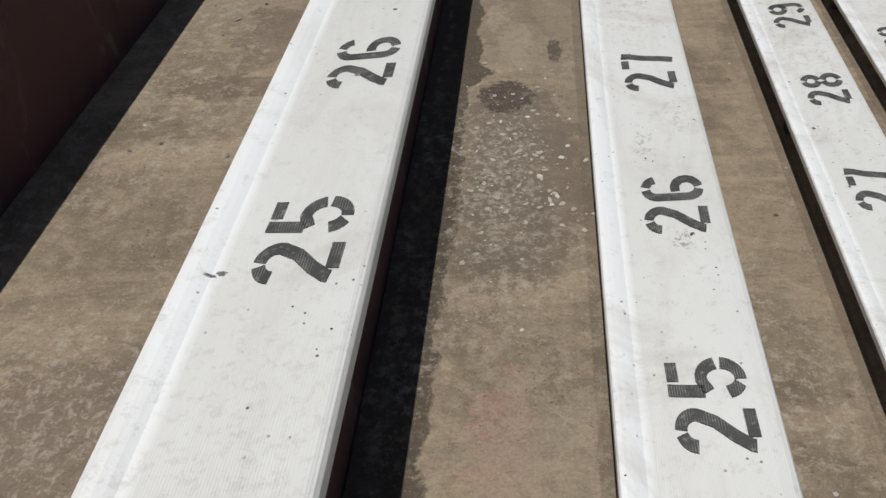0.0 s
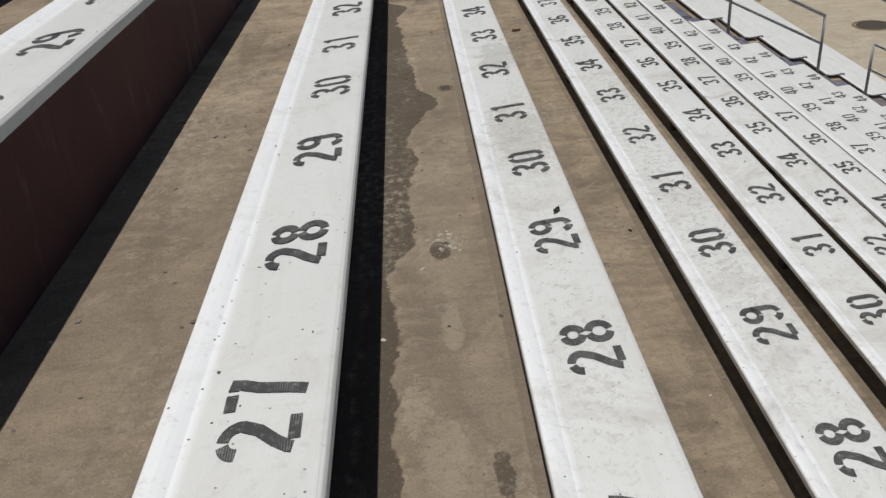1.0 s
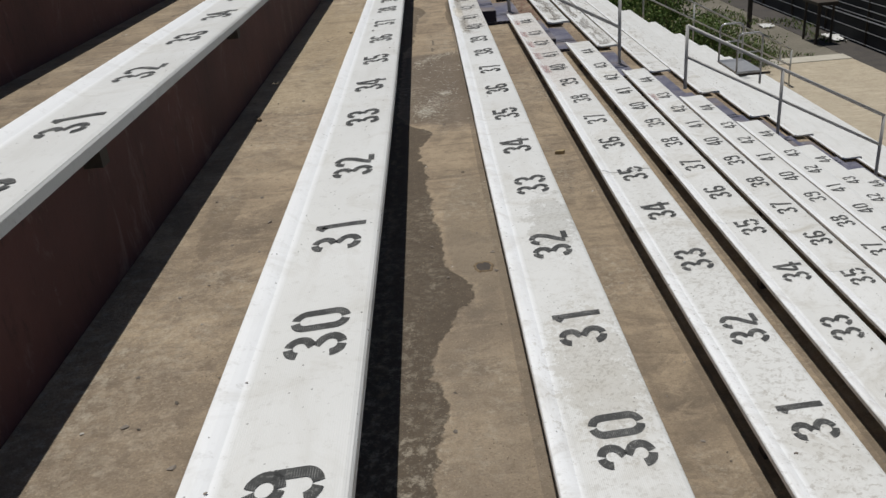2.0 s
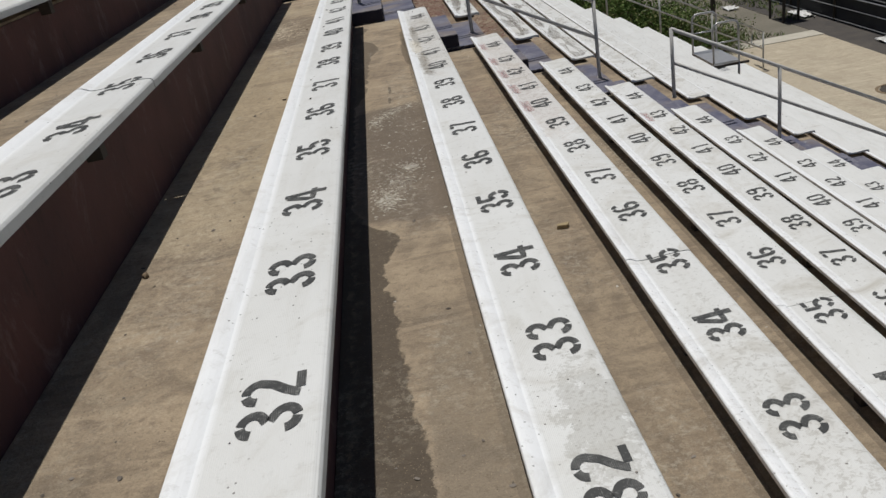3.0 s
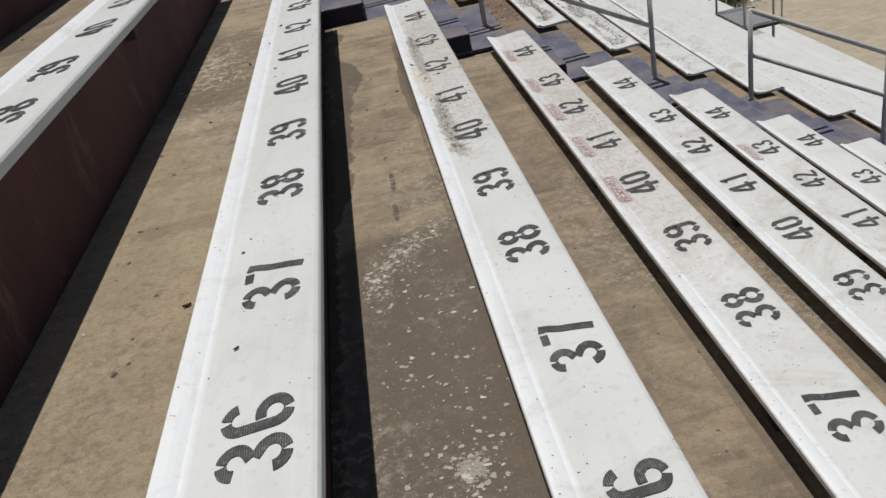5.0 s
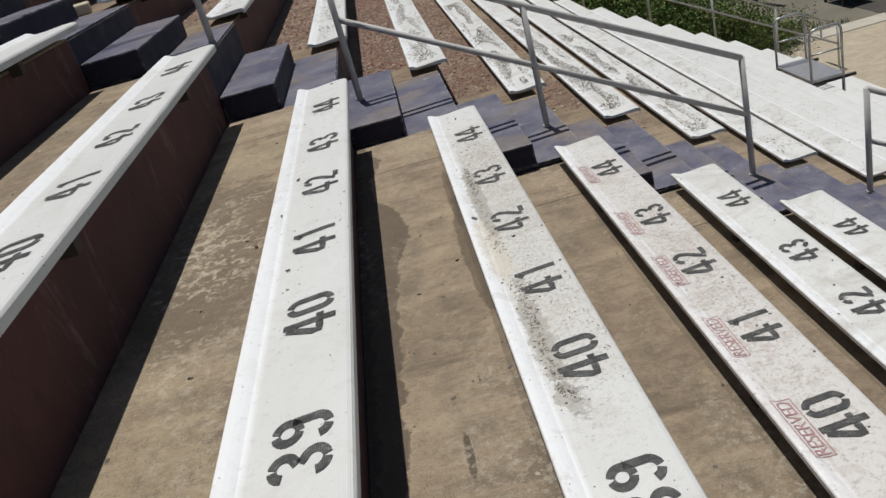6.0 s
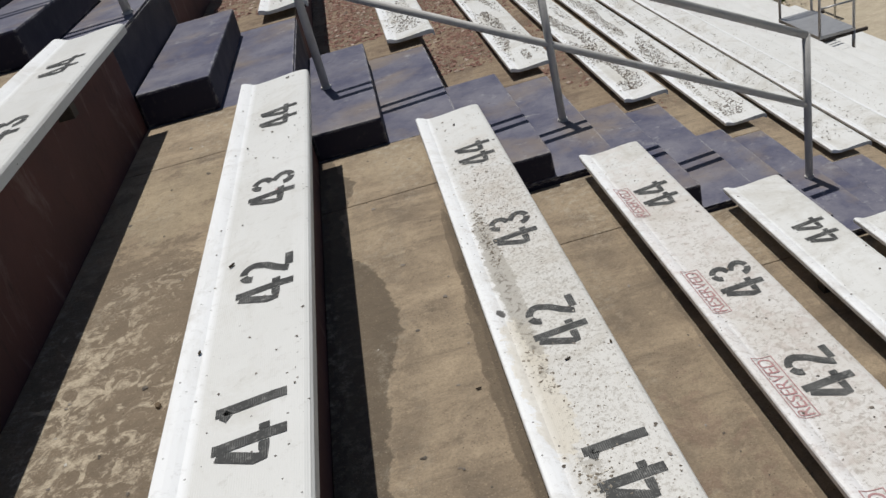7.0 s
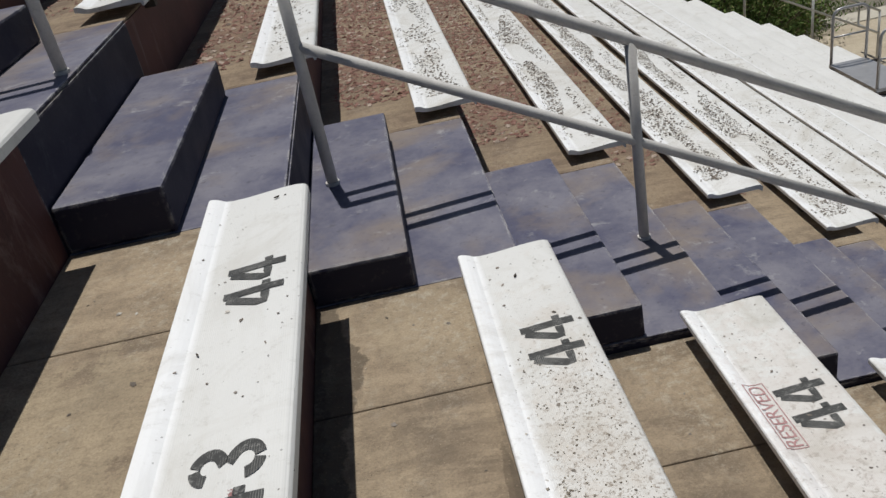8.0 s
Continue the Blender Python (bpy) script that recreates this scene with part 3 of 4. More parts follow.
def strokes(d):
    """Stencil strokes of a digit in a box 0.54 wide and 1 high; the breaks are the stencil's bridges."""
    l, r, m = 0.095, 0.445, 0.27
    if d == "0":
        return [arc(m, 0.72, 0.175, 0.185, 80, 0, 6) + [(r, 0.5)] + arc(m, 0.28, 0.175, 0.185, 0, -80, 6), arc(m, 0.28, 0.175, 0.185, -100, -180, 6) + [(l, 0.5)] + arc(m, 0.72, 0.175, 0.185, 180, 100, 6)]
    if d == "1":
        return [[(0.2, 0.80), (0.28, 0.90)], [(0.32, 1.0), (0.32, 0.0)]]
    if d == "2":
        return [arc(m, 0.73, 0.175, 0.18, 178, 105, 6), arc(m, 0.73, 0.175, 0.18, 88, -10, 8) + [(0.36, 0.5), (0.2, 0.3), (0.105, 0.14), (0.095, 0.09)], [(0.19, 0.085), (0.5, 0.085)]]
    if d == "3":
        return [arc(m, 0.74, 0.165, 0.17, 175, 95, 6), arc(m, 0.74, 0.165, 0.17, 80, -60, 8) + [(0.27, 0.54)], [(0.27, 0.49)] + arc(m, 0.27, 0.18, 0.18, 60, -80, 8), arc(m, 0.27, 0.18, 0.18, -95, -178, 6)]
    if d == "4":
        return [[(0.36, 1.0), (0.36, 0.0)], [(0.27, 0.93), (0.06, 0.42), (0.06, 0.3), (0.27, 0.3)], [(0.44, 0.3), (0.53, 0.3)]]
    if d == "5":
        return [[(0.235, 0.915), (0.47, 0.915)], [(0.13, 0.99), (0.11, 0.55)], [(0.11, 0.5)] + arc(m, 0.33, 0.18, 0.24, 125, 10, 8), arc(m, 0.33, 0.18, 0.24, -5, -95, 7), arc(m, 0.33, 0.18, 0.24, -112, -165, 4)]
    if d == "6":
        return [arc(m, 0.73, 0.175, 0.18, 10, 80, 6), arc(m, 0.73, 0.175, 0.18, 100, 180, 6) + [(l, 0.5), (l, 0.3)] + arc(m, 0.27, 0.175, 0.185, 180, 262, 6), arc(m, 0.27, 0.175, 0.185, -80, 90, 10) + [(0.2, 0.45)]]
    if d == "7":
        return [[(0.07, 0.915), (0.3, 0.915)], [(0.36, 0.915), (0.47, 0.915), (0.36, 0.6), (0.25, 0.0)]]
    if d == "8":
        return [arc(m, 0.74, 0.16, 0.17, 80, -80, 8), arc(m, 0.74, 0.16, 0.17, 100, 260, 8), arc(m, 0.275, 0.18, 0.19, 80, -80, 8), arc(m, 0.275, 0.18, 0.19, 100, 260, 8)]
    return [arc(m, 0.73, 0.175, 0.185, -90, 80, 10), arc(m, 0.73, 0.175, 0.185, 100, 262, 8), [(r, 0.66), (r, 0.5)] + arc(m, 0.27, 0.175, 0.18, 0, -80, 7), arc(m, 0.27, 0.175, 0.18, -100, -170, 5)]


HIGH, WIDE, THICK = 0.142, 0.188, 0.145


def number_mesh(text):
    """A two-digit stencilled number, laid on the plank's curved top; digits read along +y with their feet to +x."""
    bm = bmesh.new()
    for i, d in enumerate(text):
        for line in strokes(d):
            # more points, so that the paint follows the curve
            fine = []
            for (ua, va), (ub, vb) in zip(line, line[1:]):
                n = max(1, int(math.hypot(ub - ua, vb - va) / 0.1))
                fine += [(ua + (ub - ua) * j / n, va + (vb - va) * j / n) for j in range(n)]
            fine.append(line[-1])
            pairs = []
            for j, (u, v) in enumerate(fine):
                a, b = fine[max(0, j - 1)], fine[min(len(fine) - 1, j + 1)]
                t = Vector((b[0] - a[0], b[1] - a[1])).normalized()
                row = []
                for s in (-0.5, 0, 0.5):
                    uu, vv = u - t.y * THICK * s, v + t.x * THICK * s
                    x = 0.010 - HIGH * vv
                    row.append(bm.verts.new((x, -0.022 + WIDE * (uu + 0.60 * i), top_of(x) + 0.0016)))
                pairs.append(row)
            for p, q in zip(pairs, pairs[1:]):
                for s in (0, 1):
                    bm.faces.new((p[s], p[s + 1], q[s + 1], q[s]))
    for f in bm.faces:
        if f.normal.z < 0:
            f.normal_flip()
    bmesh.ops.recalc_face_normals(bm, faces=bm.faces)
    bm.normal_update()
    for f in bm.faces:
        if f.normal.z < 0:
            f.normal_flip()
    return mesh_of("seat_number", bm, BLACK_INK)


# the stencils were set out by hand and stray from an even spacing
# (gap by gap: how far each number lies from its even place, in centimetres, on rows 0, 2 and 3)
DRIFT = {
    0: (-1, -1, 1, 3, 4, 3, 0, 2, 7, 5, 6, 8, 6, 6, -3, -3, -8, -11, -13, -2),
    2: (-3, -3, -2, -1, 0, -1, -2, -3, 1, 1, 0, 1, -2, -3, -7, -10, -13, -15, -19, -4),
    3: (-4, -4, -3, -3, -3, -2, -4, -6, -3, -3, -1, -1, -4, -7, -11, -15, -17, -19, -21, -5),
}


def number_y(k, n):
    """Where the stencil of seat n starts along row k."""
    step = DRIFT[0 if k < 2 else 2 if k == 2 else 3][n - 25] / 100
    return PITCH * (n - 25) + (0.016 if k < 2 and 26 < n < 29 else 0.0) + step - (0.02 if k == 1 and (n < 29 or 35 < n < 39) else 0.0)


NUMBERS = {n: number_mesh(str(n)) for n in range(25, 45)}
bracket_mesh = mesh_of("bracket", box(-0.2, 0.02, -0.025, 0.025, -LIFT - 0.037, -0.024), IRON)


def bench(k, y0, y1, numbers, mat, seam, label):
    x, z = row_at(k)
    root = tagged(new("bench"), label, "bench", "stand benches")
    root.location = (x, 0, z)
    ends = [y0] + ([seam] if seam else []) + [y1]
    for a, b in zip(ends, ends[1:]):
        lo = a + ((0.012 if k == -1 else 0.005) if a != y0 else 0)
        part("plank", plank_bm(lo, b, k + a), mat, root, smooth=False)
    y = y0 + 0.35
    while y < y1:
        b = part("bracket", bracket_mesh, None, root)
        b.location = (0, y, 0)
        y += 1.75
    for n in numbers:
        ob = part("seat_number", NUMBERS[n], None, root, "black stencilled seat number %d" % n)
        j = random.Random(n * 31 + k)
        ob.location = (j.uniform(-0.005, 0.005), number_y(k, n) + j.uniform(-0.002, 0.002), 0.0)
        ob.rotation_euler = (0, 0, radians(j.uniform(-1.5, 1.5)))
    return root


for k in range(FIRST + 1, LAST + 1):
    nums = range(25, 45) if -1 <= k <= 10 else ()
    bench(k, Y0 + 0.05, 11.218, nums, {0: WHITE_MARKED, 1: WHITE_GRIMY, 2: WHITE_PINK, 3: WHITE_DIRTY, 4: WHITE_DIRTY}.get(k, WHITE), SEAM + 0.02 * math.sin(k * 5), "long white painted ribbed bench plank with black stencilled seat numbers" if nums else "long white painted bench plank on concrete tier")
for k in range(FIRST, LAST + 1):
    bench(k, 12.66 + 0.05 * math.sin(k * 3.3), Y1 - 0.05, (), WHITE_DIRTY if -1 <= k <= 6 else WHITE, 18.6, "white bench plank strewn with dry litter beyond the aisle" if k < 7 else "long white painted bench plank beyond the aisle")

# ---- aisle handrails ----
RAIL_Y = 11.85


def handrail(x0, base, posts, slope, high=0.82):
    """A sloping two-pipe rail: posts at the given x, each standing at its base height."""
    root = tagged(new("handrail"), "grey galvanised pipe handrail with a middle bar down the aisle", "handrail", "aisle handrails")
    root.location = (x0, RAIL_Y, base[0])
    z0 = base[0]
    top = lambda x: high + slope * x
    last = posts[-1] - x0
    part("top_rail", pipe([(0, 0, top(0)), (last, 0, top(last))], 0.0215), STEEL, root, smooth=True)
    part("middle_rail", pipe([(0, 0, top(0) - 0.382), (last, 0, top(last) - 0.40)], 0.019), STEEL, root, smooth=True)
    for x, b in zip(posts, base):
        post = part("post", pipe([(x - x0, 0, b - z0 - 0.01), (x - x0, 0, top(x - x0) + 0.004)], 0.021), STEEL, root, smooth=True)
        part("weld", pipe([(x - x0, 0, b - z0), (x - x0, 0, b - z0 + 0.012)], 0.027), STEEL, post)


handrail(0.062, (tread_z(1) + 0.13, tread_z(2), tread_z(4)), (0.062, 1.21, 2.572), -0.53, 0.905)
handrail(3.42, (tread_z(5), tread_z(7), tread_z(9)), (3.42, 4.67, 6.06), -0.525, 0.785)
handrail(6.84, (tread_z(10), tread_z(12)), (6.84, 8.12), -0.535, 0.79)
handrail(-3.3, (tread_z(-5) - 0.0, tread_z(-3), tread_z(-1)), (-3.30, -2.0, -0.71), -0.57)

# ---- yard beyond the front of the stand ----
FRONT = riser_x(LAST)
bm = bmesh.new()
bmesh.ops.create_grid(bm, x_segments=2, y_segments=2, size=600)
ground = new("ground", mesh_of("ground", bm, SOIL))
ground.location = (0, 0, GROUND)
tagged(ground, "dry soil and thin weeds round the yard", "ground", kind="structure")
yard = new("pavement", mesh_of("pavement", box(FRONT, 13.45, Y0 - 10, 27.5, -0.1, 0.035, 0.01), SLAB))
yard.location = (0, 0, GROUND)
tagged(yard, "sand coloured concrete yard slab with faint stains", "pavement", kind="structure")

strip = new("kerb", mesh_of("kerb", box(10.9, 13.45, 27.51, 28.2, -0.1, 0.055, 0.015), PALE_SLAB))
strip.location = (0, 0, GROUND)
tagged(strip, "paler concrete strip closing the end of the yard slab", "kerb", kind="structure")

# ---- red stencils on two of the benches ----
def word_mesh(text, size):
    """Lettering in the built-in font with a thin painted frame, flat; letters read along +y."""
    cu = bpy.data.curves.new("word", "FONT")
    cu.body, cu.size = text, size
    cu.space_character = 0.92
    ob = new("word", cu)
    bpy.context.view_layer.update()
    me = bpy.data.meshes.new_from_object(ob.evaluated_get(bpy.context.evaluated_depsgraph_get()))
    bpy.data.objects.remove(ob)
    bm = bmesh.new()
    bm.from_mesh(me)
    xs = [v.co.x for v in bm.verts]
    ys = [v.co.y for v in bm.verts]
    x0, x1, y0, y1, g, e = min(xs), max(xs), min(ys), max(ys), 0.006, 0.003
    for a, b, c, d in ((x0 - g - e, x1 + g + e, y1 + g, y1 + g + e), (x0 - g - e, x1 + g + e, y0 - g - e, y0 - g), (x0 - g - e, x0 - g, y0 - g, y1 + g), (x1 + g, x1 + g + e, y0 - g, y1 + g)):
        bm.faces.new([bm.verts.new(p) for p in ((a, c, 0), (b, c, 0), (b, d, 0), (a, d, 0))])
    bmesh.ops.transform(bm, matrix=Matrix(((0, -1, 0, 0), (1, 0, 0, 0), (0, 0, 1, 0), (0, 0, 0, 1))), verts=bm.verts)
    bmesh.ops.subdivide_edges(bm, edges=[e for e in bm.edges if e.calc_length() > 0.02], cuts=2)
    for v in bm.verts:
        v.co.z = top_of(v.co.x - 0.152) + 0.0014
    return mesh_of("lettering", bm, RED_INK)


RESERVED = word_mesh("RESERVED", 0.062)
BENCHES = {}
for ob in list(scene.objects):
    if ob.name.startswith("bench") and ob.parent is None:
        for k in range(FIRST, LAST + 1):
            if abs(ob.location.x - row_at(k)[0]) < 0.05 and any(c.name.startswith("seat_number") for c in ob.children):
                BENCHES[k] = ob
for k, n in ((2, 40), (2, 41), (2, 42), (2, 43), (2, 44), (4, 43)):
    ob = part("lettering", RESERVED, None, BENCHES[k], "red stencilled word RESERVED in a thin frame")
    ob.location = (-0.152, number_y(k, n) - 0.055, 0)

# ---- loose bits ----
rnd = random.Random(4)


def along(k, y0, y1, n, x0, x1, heavy, on_bench=True):
    """Spots on a bench or a tread of row k; heavy pulls them to the middle of the strip."""
    out = []
    x, z = row_at(k)
    for _ in range(n):
        u = (x0 + x1) / 2 + (x1 - x0) / 2 * max(-1, min(1, rnd.gauss(0, 0.45) if heavy else rnd.uniform(-1, 1)))
        y = rnd.uniform(y0, y1)
        if on_bench and noise.noise(Vector((u * 12, y * 1.7, k))) < -0.12:
            continue
        out.append((x + u, y, z + (top_of(u) if on_bench else -LIFT - sunk(k, y)) + 0.001, rnd.choice((0.4, 0.6, 0.8, 1, 1, 1.6))))
    return out


for k, n in ((-2, 120), (-1, 160), (0, 260), (1, 900), (2, 1500), (3, 1500), (4, 1300), (5, 900), (6, 500), (7, 250), (8, 160)):
    tagged(scatter("dry_litter", along(k, 12.8, 17.5 if k < 5 else 20, int(n * (4 if k < 5 else 1.6)), -0.21, 0.02, True), 0.0056, LITTER, 0.6, k + 30), "dark dry leaf crumbs lying on a white bench", "litter", kind="stuff")
for k, n in ((0, 130), (1, 110), (2, 260), (3, 80), (4, 60)):
    spots = along(k, 8.6, 11.2, n // 2, -0.21, 0.04, False) + along(k, -0.5, 11.2, n // 3, -0.2, 0.04, False)
    tagged(scatter("specks", spots, 0.0042, LITTER, 0.4, k + 60), "small dark crumbs scattered on a white bench", "litter", kind="stuff")
for k, n in ((-1, 900), (0, 2200), (1, 4200), (2, 3600), (3, 1500), (4, 500)):
    w = row_at(k)[0] - row_at(k - 1)[0]
    spots = [s for s in along(k, 12.95 + 0.1 * abs(k), 19.5, n, -w + 0.05, -0.24, False, False)]
    tagged(scatter("red_gravel", spots, 0.013, GRAVEL, 0.6, k + 90), "reddish brown grit and crushed leaves on the tread", "gravel", kind="stuff")
for k in (-1, 0, 1, 2, 3):
    w = row_at(k)[0] - row_at(k - 1)[0]
    spots = along(k, 0.2, 11.1, 130, -w + 0.06, -0.24, False, False)
    tagged(scatter("grit", spots, 0.006, LITTER, 0.6, k + 120), "fine grit on the concrete tread", "grit", kind="stuff")

tagged(scatter("crumbled_dirt", along(1, 9.25, 10.25, 520, -0.185, -0.10, True) + along(1, 8.25, 9.0, 380, -0.175, -0.085, True), 0.0032, CRUMB, 0.6, 311), "crumbled brown dirt caught in the dip of the white bench", "dirt", kind="stuff")
tagged(scatter("crumbled_dirt", along(1, 8.3, 10.7, 1500, -0.16, 0.045, False), 0.0022, CRUMB, 0.6, 312), "crumbled brown dirt strewn on the white bench", "dirt", kind="stuff")


def flake_spots(k, rx, y, sx, sy, turn, n, seed):
    """A loose cluster of flakes, dense at its middle, on the tread of row k."""
    rnd = random.Random(seed)
    out = []
    for i in range(n):
        u, w = rnd.gauss(0, sx), rnd.gauss(0, sy)
        x, yy = rx + u * math.cos(turn) - w * math.sin(turn), y + u * math.sin(turn) + w * math.cos(turn)
        if -0.58 < x < -0.22:
            out.append((row_at(k)[0] + x, yy, tread_z(k) + 0.0005, rnd.choice((0.4, 0.5, 0.6, 0.8, 1.0, 1.8))))
    return out


PAINT_FLAKE = chips_mat("pale_flakes", ((0.36, 0.32, 0.255), (0.48, 0.445, 0.375), (0.58, 0.55, 0.48)))
for k, rx, y, sx, sy, turn, n in ((1, -0.50, 6.15, 0.035, 0.07, 0, 130), (1, -0.44, 6.36, 0.06, 0.15, -0.3, 110), (1, -0.37, 6.57, 0.022, 0.03, 0, 30), (1, -0.42, 7.66, 0.13, 0.03, 0.85, 110), (1, -0.52, 7.48, 0.05, 0.10, -0.4, 80), (1, -0.43, 0.85, 0.09, 0.22, 0, 110), (1, -0.40, 7.0, 0.12, 0.4, 0, 90), (1, -0.38, 2.5, 0.03, 0.04, 0, 30)):
    tagged(scatter("paint_flakes", flake_spots(k, rx, y, sx, sy, turn, 3 * n, int(100 * y)), 0.0052, PAINT_FLAKE, 0.2, int(y * 10)), "pale flakes of old paint strewn on the concrete tread", "flakes", kind="stuff")


def pebble(x, y, z, r, seed, label):
    bm = bmesh.new()
    bmesh.ops.create_icosphere(bm, subdivisions=2, radius=1)
    for v in bm.verts:
        n = noise.noise(v.co * 1.3 + Vector((seed * 3.1, 0, 0)))
        v.co = Vector((v.co.x * r * 1.2, v.co.y * r * 0.75, max(-0.5, v.co.z) * r * 0.75)) * (1 + 0.45 * n)
    low = min(v.co.z for v in bm.verts)
    ob = new("stone", mesh_of("stone", bm, STONE))
    ob.location = (x, y, z - low - 0.001)
    ob.rotation_euler = (0, 0, seed)
    return tagged(ob, label, "stone")


bm = box(-0.030, 0.030, -0.017, 0.017, 0, 0.022, 0.003)
for v in bm.verts:
    n = noise.noise(v.co * 40)
    v.co.x += 0.006 * n + 0.25 * v.co.y
    v.co.z += (0.006 * n + 0.10 * v.co.x) if v.co.z > 0.01 else 0
chip = new("stone_chip", mesh_of("stone_chip", bm, TAN_STONE))
chip.location, chip.rotation_euler = (0.995, 6.43, tread_z(2) - sunk(2, 6)), (0, 0, -0.15)
tagged(chip, "blocky tan chip of concrete lying on the tread", "stone chip")
pebble(-0.55, 4.95, tread_z(0), 0.013, 2, "small brown stone at the edge of the shade")
pebble(-0.30, 9.2, tread_z(0), 0.009, 5, "small grey pebble on the concrete tread")

def dry_leaf(x, y, z, size, turn, label):
    """A small curled leaf or flake."""
    bm = bmesh.new()
    bmesh.ops.create_grid(bm, x_segments=6, y_segments=4, size=0.5)
    for v in bm.verts:
        u, w = v.co.x * 2, v.co.y * 2
        v.co = Vector((u * size, w * size * 0.42 * (1 - 0.75 * u * u), size * (0.35 * w * w + 0.18 * u * u) + 0.0012))
    ex = bmesh.ops.extrude_face_region(bm, geom=bm.faces[:])
    for v in [q for q in ex["geom"] if isinstance(q, bmesh.types.BMVert)]:
        v.co.z += 0.001
    ob = new("dry_leaf", mesh_of("dry_leaf", bm, STONE_DARK))
    ob.location, ob.rotation_euler = (x, y, z), (0, 0, turn)
    return tagged(ob, label, "leaf")


for x, y, k, size, turn in ((0.64, 2.51, 1, 0.018, 0.9), (-0.03, 11.15, 0, 0.013, 0.4), (0.58, 11.05, 1, 0.014, 1.1), (-0.16, 10.45, 0, 0.009, 2.0), (-0.14, 8.78, 0, 0.012, 0.2), (0.70, 9.35, 1, 0.011, 1.5), (-0.12, 6.62, 0, 0.011, 0.6), (0.586, 9.336, 1, 0.013, 0.3), (-0.15, 9.62, 0, 0.016, 0.9), (-0.19, 9.25, 0, 0.012, 1.4)):
    rx, rz = row_at(k)
    dry_leaf(x, y, rz + top_of(x - rx), size if y < 3 else 0.62 * size, turn, "curled dark dry leaf on the white bench")
for x, y, k, size, turn in ((-0.29, 6.96, 0, 0.02, 0.3), (1.06, 3.2, 2, 0.018, 2.2), (0.36, 9.4, 1, 0.014, 0.1)):
    dry_leaf(x, y, tread_z(k) - sunk(k, y), 0.55 * size, turn, "curled brown dry leaf on the concrete tread")

def drain_hole(x, y, k):
    """A small broken-out weep hole: a low crumbled rim round a dished disc, dark in place of the hole's shaded depth.
    """
    root = tagged(new("drain_hole"), "small dark weep hole broken into the concrete tread", "drain hole")
    root.location = (x, y, tread_z(k))
    r = random.Random(5)
    edge = [(r.uniform(0.85, 1.15), math.tau * i / 22) for i in range(22)]
    for name, mat, rings in (("rim", STONE, ((0.036, 0.0005), (0.031, 0.004), (0.026, 0.002))), ("plug", IRON, ((0.026, 0.002), (0.015, 0.0012), (0.004, 0.001)))):
        bm = bmesh.new()
        loops = [[bm.verts.new((q * g * math.cos(a), 1.25 * q * g * math.sin(a), z)) for g, a in edge] for q, z in rings]
        for p, q in zip(loops, loops[1:]):
            for i in range(22):
                bm.faces.new((p[i], p[(i + 1) % 22], q[(i + 1) % 22], q[i]))
        if name == "plug":
            bm.faces.new(loops[-1])
        bmesh.ops.recalc_face_normals(bm, faces=bm.faces)
        part(name, bm, mat, root)


drain_hole(row_at(1)[0] - 0.307, 4.02, 1)

foam = new("foam_block", mesh_of("foam_block", box(-0.06, 0.06, -0.13, 0.13, 0, 0.075, 0.012), FOAM))
foam.location, foam.rotation_euler = (FOAM_AT[0], FOAM_AT[1], tread_z(-2)), (0, 0, 0.25)
tagged(foam, "cream coloured crumbling block lying on the blue step", "block")

# ---- small alloy step-over platform standing on the lower benches ----
DECK = -3.64
plat = tagged(new("step_platform"), "small aluminium deck with two hooped handrails over the benches", "platform")
plat.location = (6.66, 19.0, DECK)
part("deck", box(0, 0.56, 0, 1.2, -0.05, 0, 0.006), ALU, plat)
for y in (0.02, 1.18):
    bend = [(0.02, y, -0.02), (0.02, y, 0.68)] + [(0.02 + 0.12 * (1 - math.cos(a)), y, 0.68 + 0.12 * math.sin(a)) for a in (0.4, 0.8, 1.2, 1.57)]
    bend += [(0.42 + 0.12 * math.sin(a), y, 0.68 + 0.12 * math.cos(a)) for a in (0.01, 0.4, 0.8, 1.2, 1.57)] + [(0.54, y, -0.02)]
    hoop = part("hoop_rail", pipe(bend, 0.02), ALU, plat, smooth=True)
    part("middle_bar", pipe([(0.02, y, 0.40), (0.54, y, 0.40)], 0.015), ALU, hoop, smooth=True)
    part("leg", pipe([(0.54, y, -0.05), (0.54, y, -0.42)], 0.024), ALU, plat, smooth=True)
    part("skid", box(-0.1, 0.75, y - 0.02, y + 0.02, -0.10, -0.051, 0.004), IRON, plat)
    part("foot_plate", box(0.50, 0.60, y - 0.06, y + 0.06, -0.44, -0.42, 0.003), ALU, plat)

# ---- pipe rail down the far end of the stand ----
endr = tagged(new("end_rail"), "pale galvanised two-bar pipe rail at the end of the stand", "railing")
endr.location = (0, 25.0, 0)
upper = lambda x: -3.87 - 0.54 * (x - 8.9)
part("top_rail", pipe([(-3.0, 0, upper(-3.0)), (10.4, 0, upper(10.4))], 0.024), PALE_PIPE, endr, smooth=True)
part("middle_rail", pipe([(-3.0, 0, upper(-3.0) - 0.46), (10.4, 0, upper(10.4) - 0.46)], 0.021), PALE_PIPE, endr, smooth=True)
x = 10.4
while x > -3.1:
    part("post", pipe([(x, 0, GROUND if x > FRONT else upper(x) - 1.35), (x, 0, upper(x))], 0.024), PALE_PIPE, endr, smooth=True)
    x -= 1.42
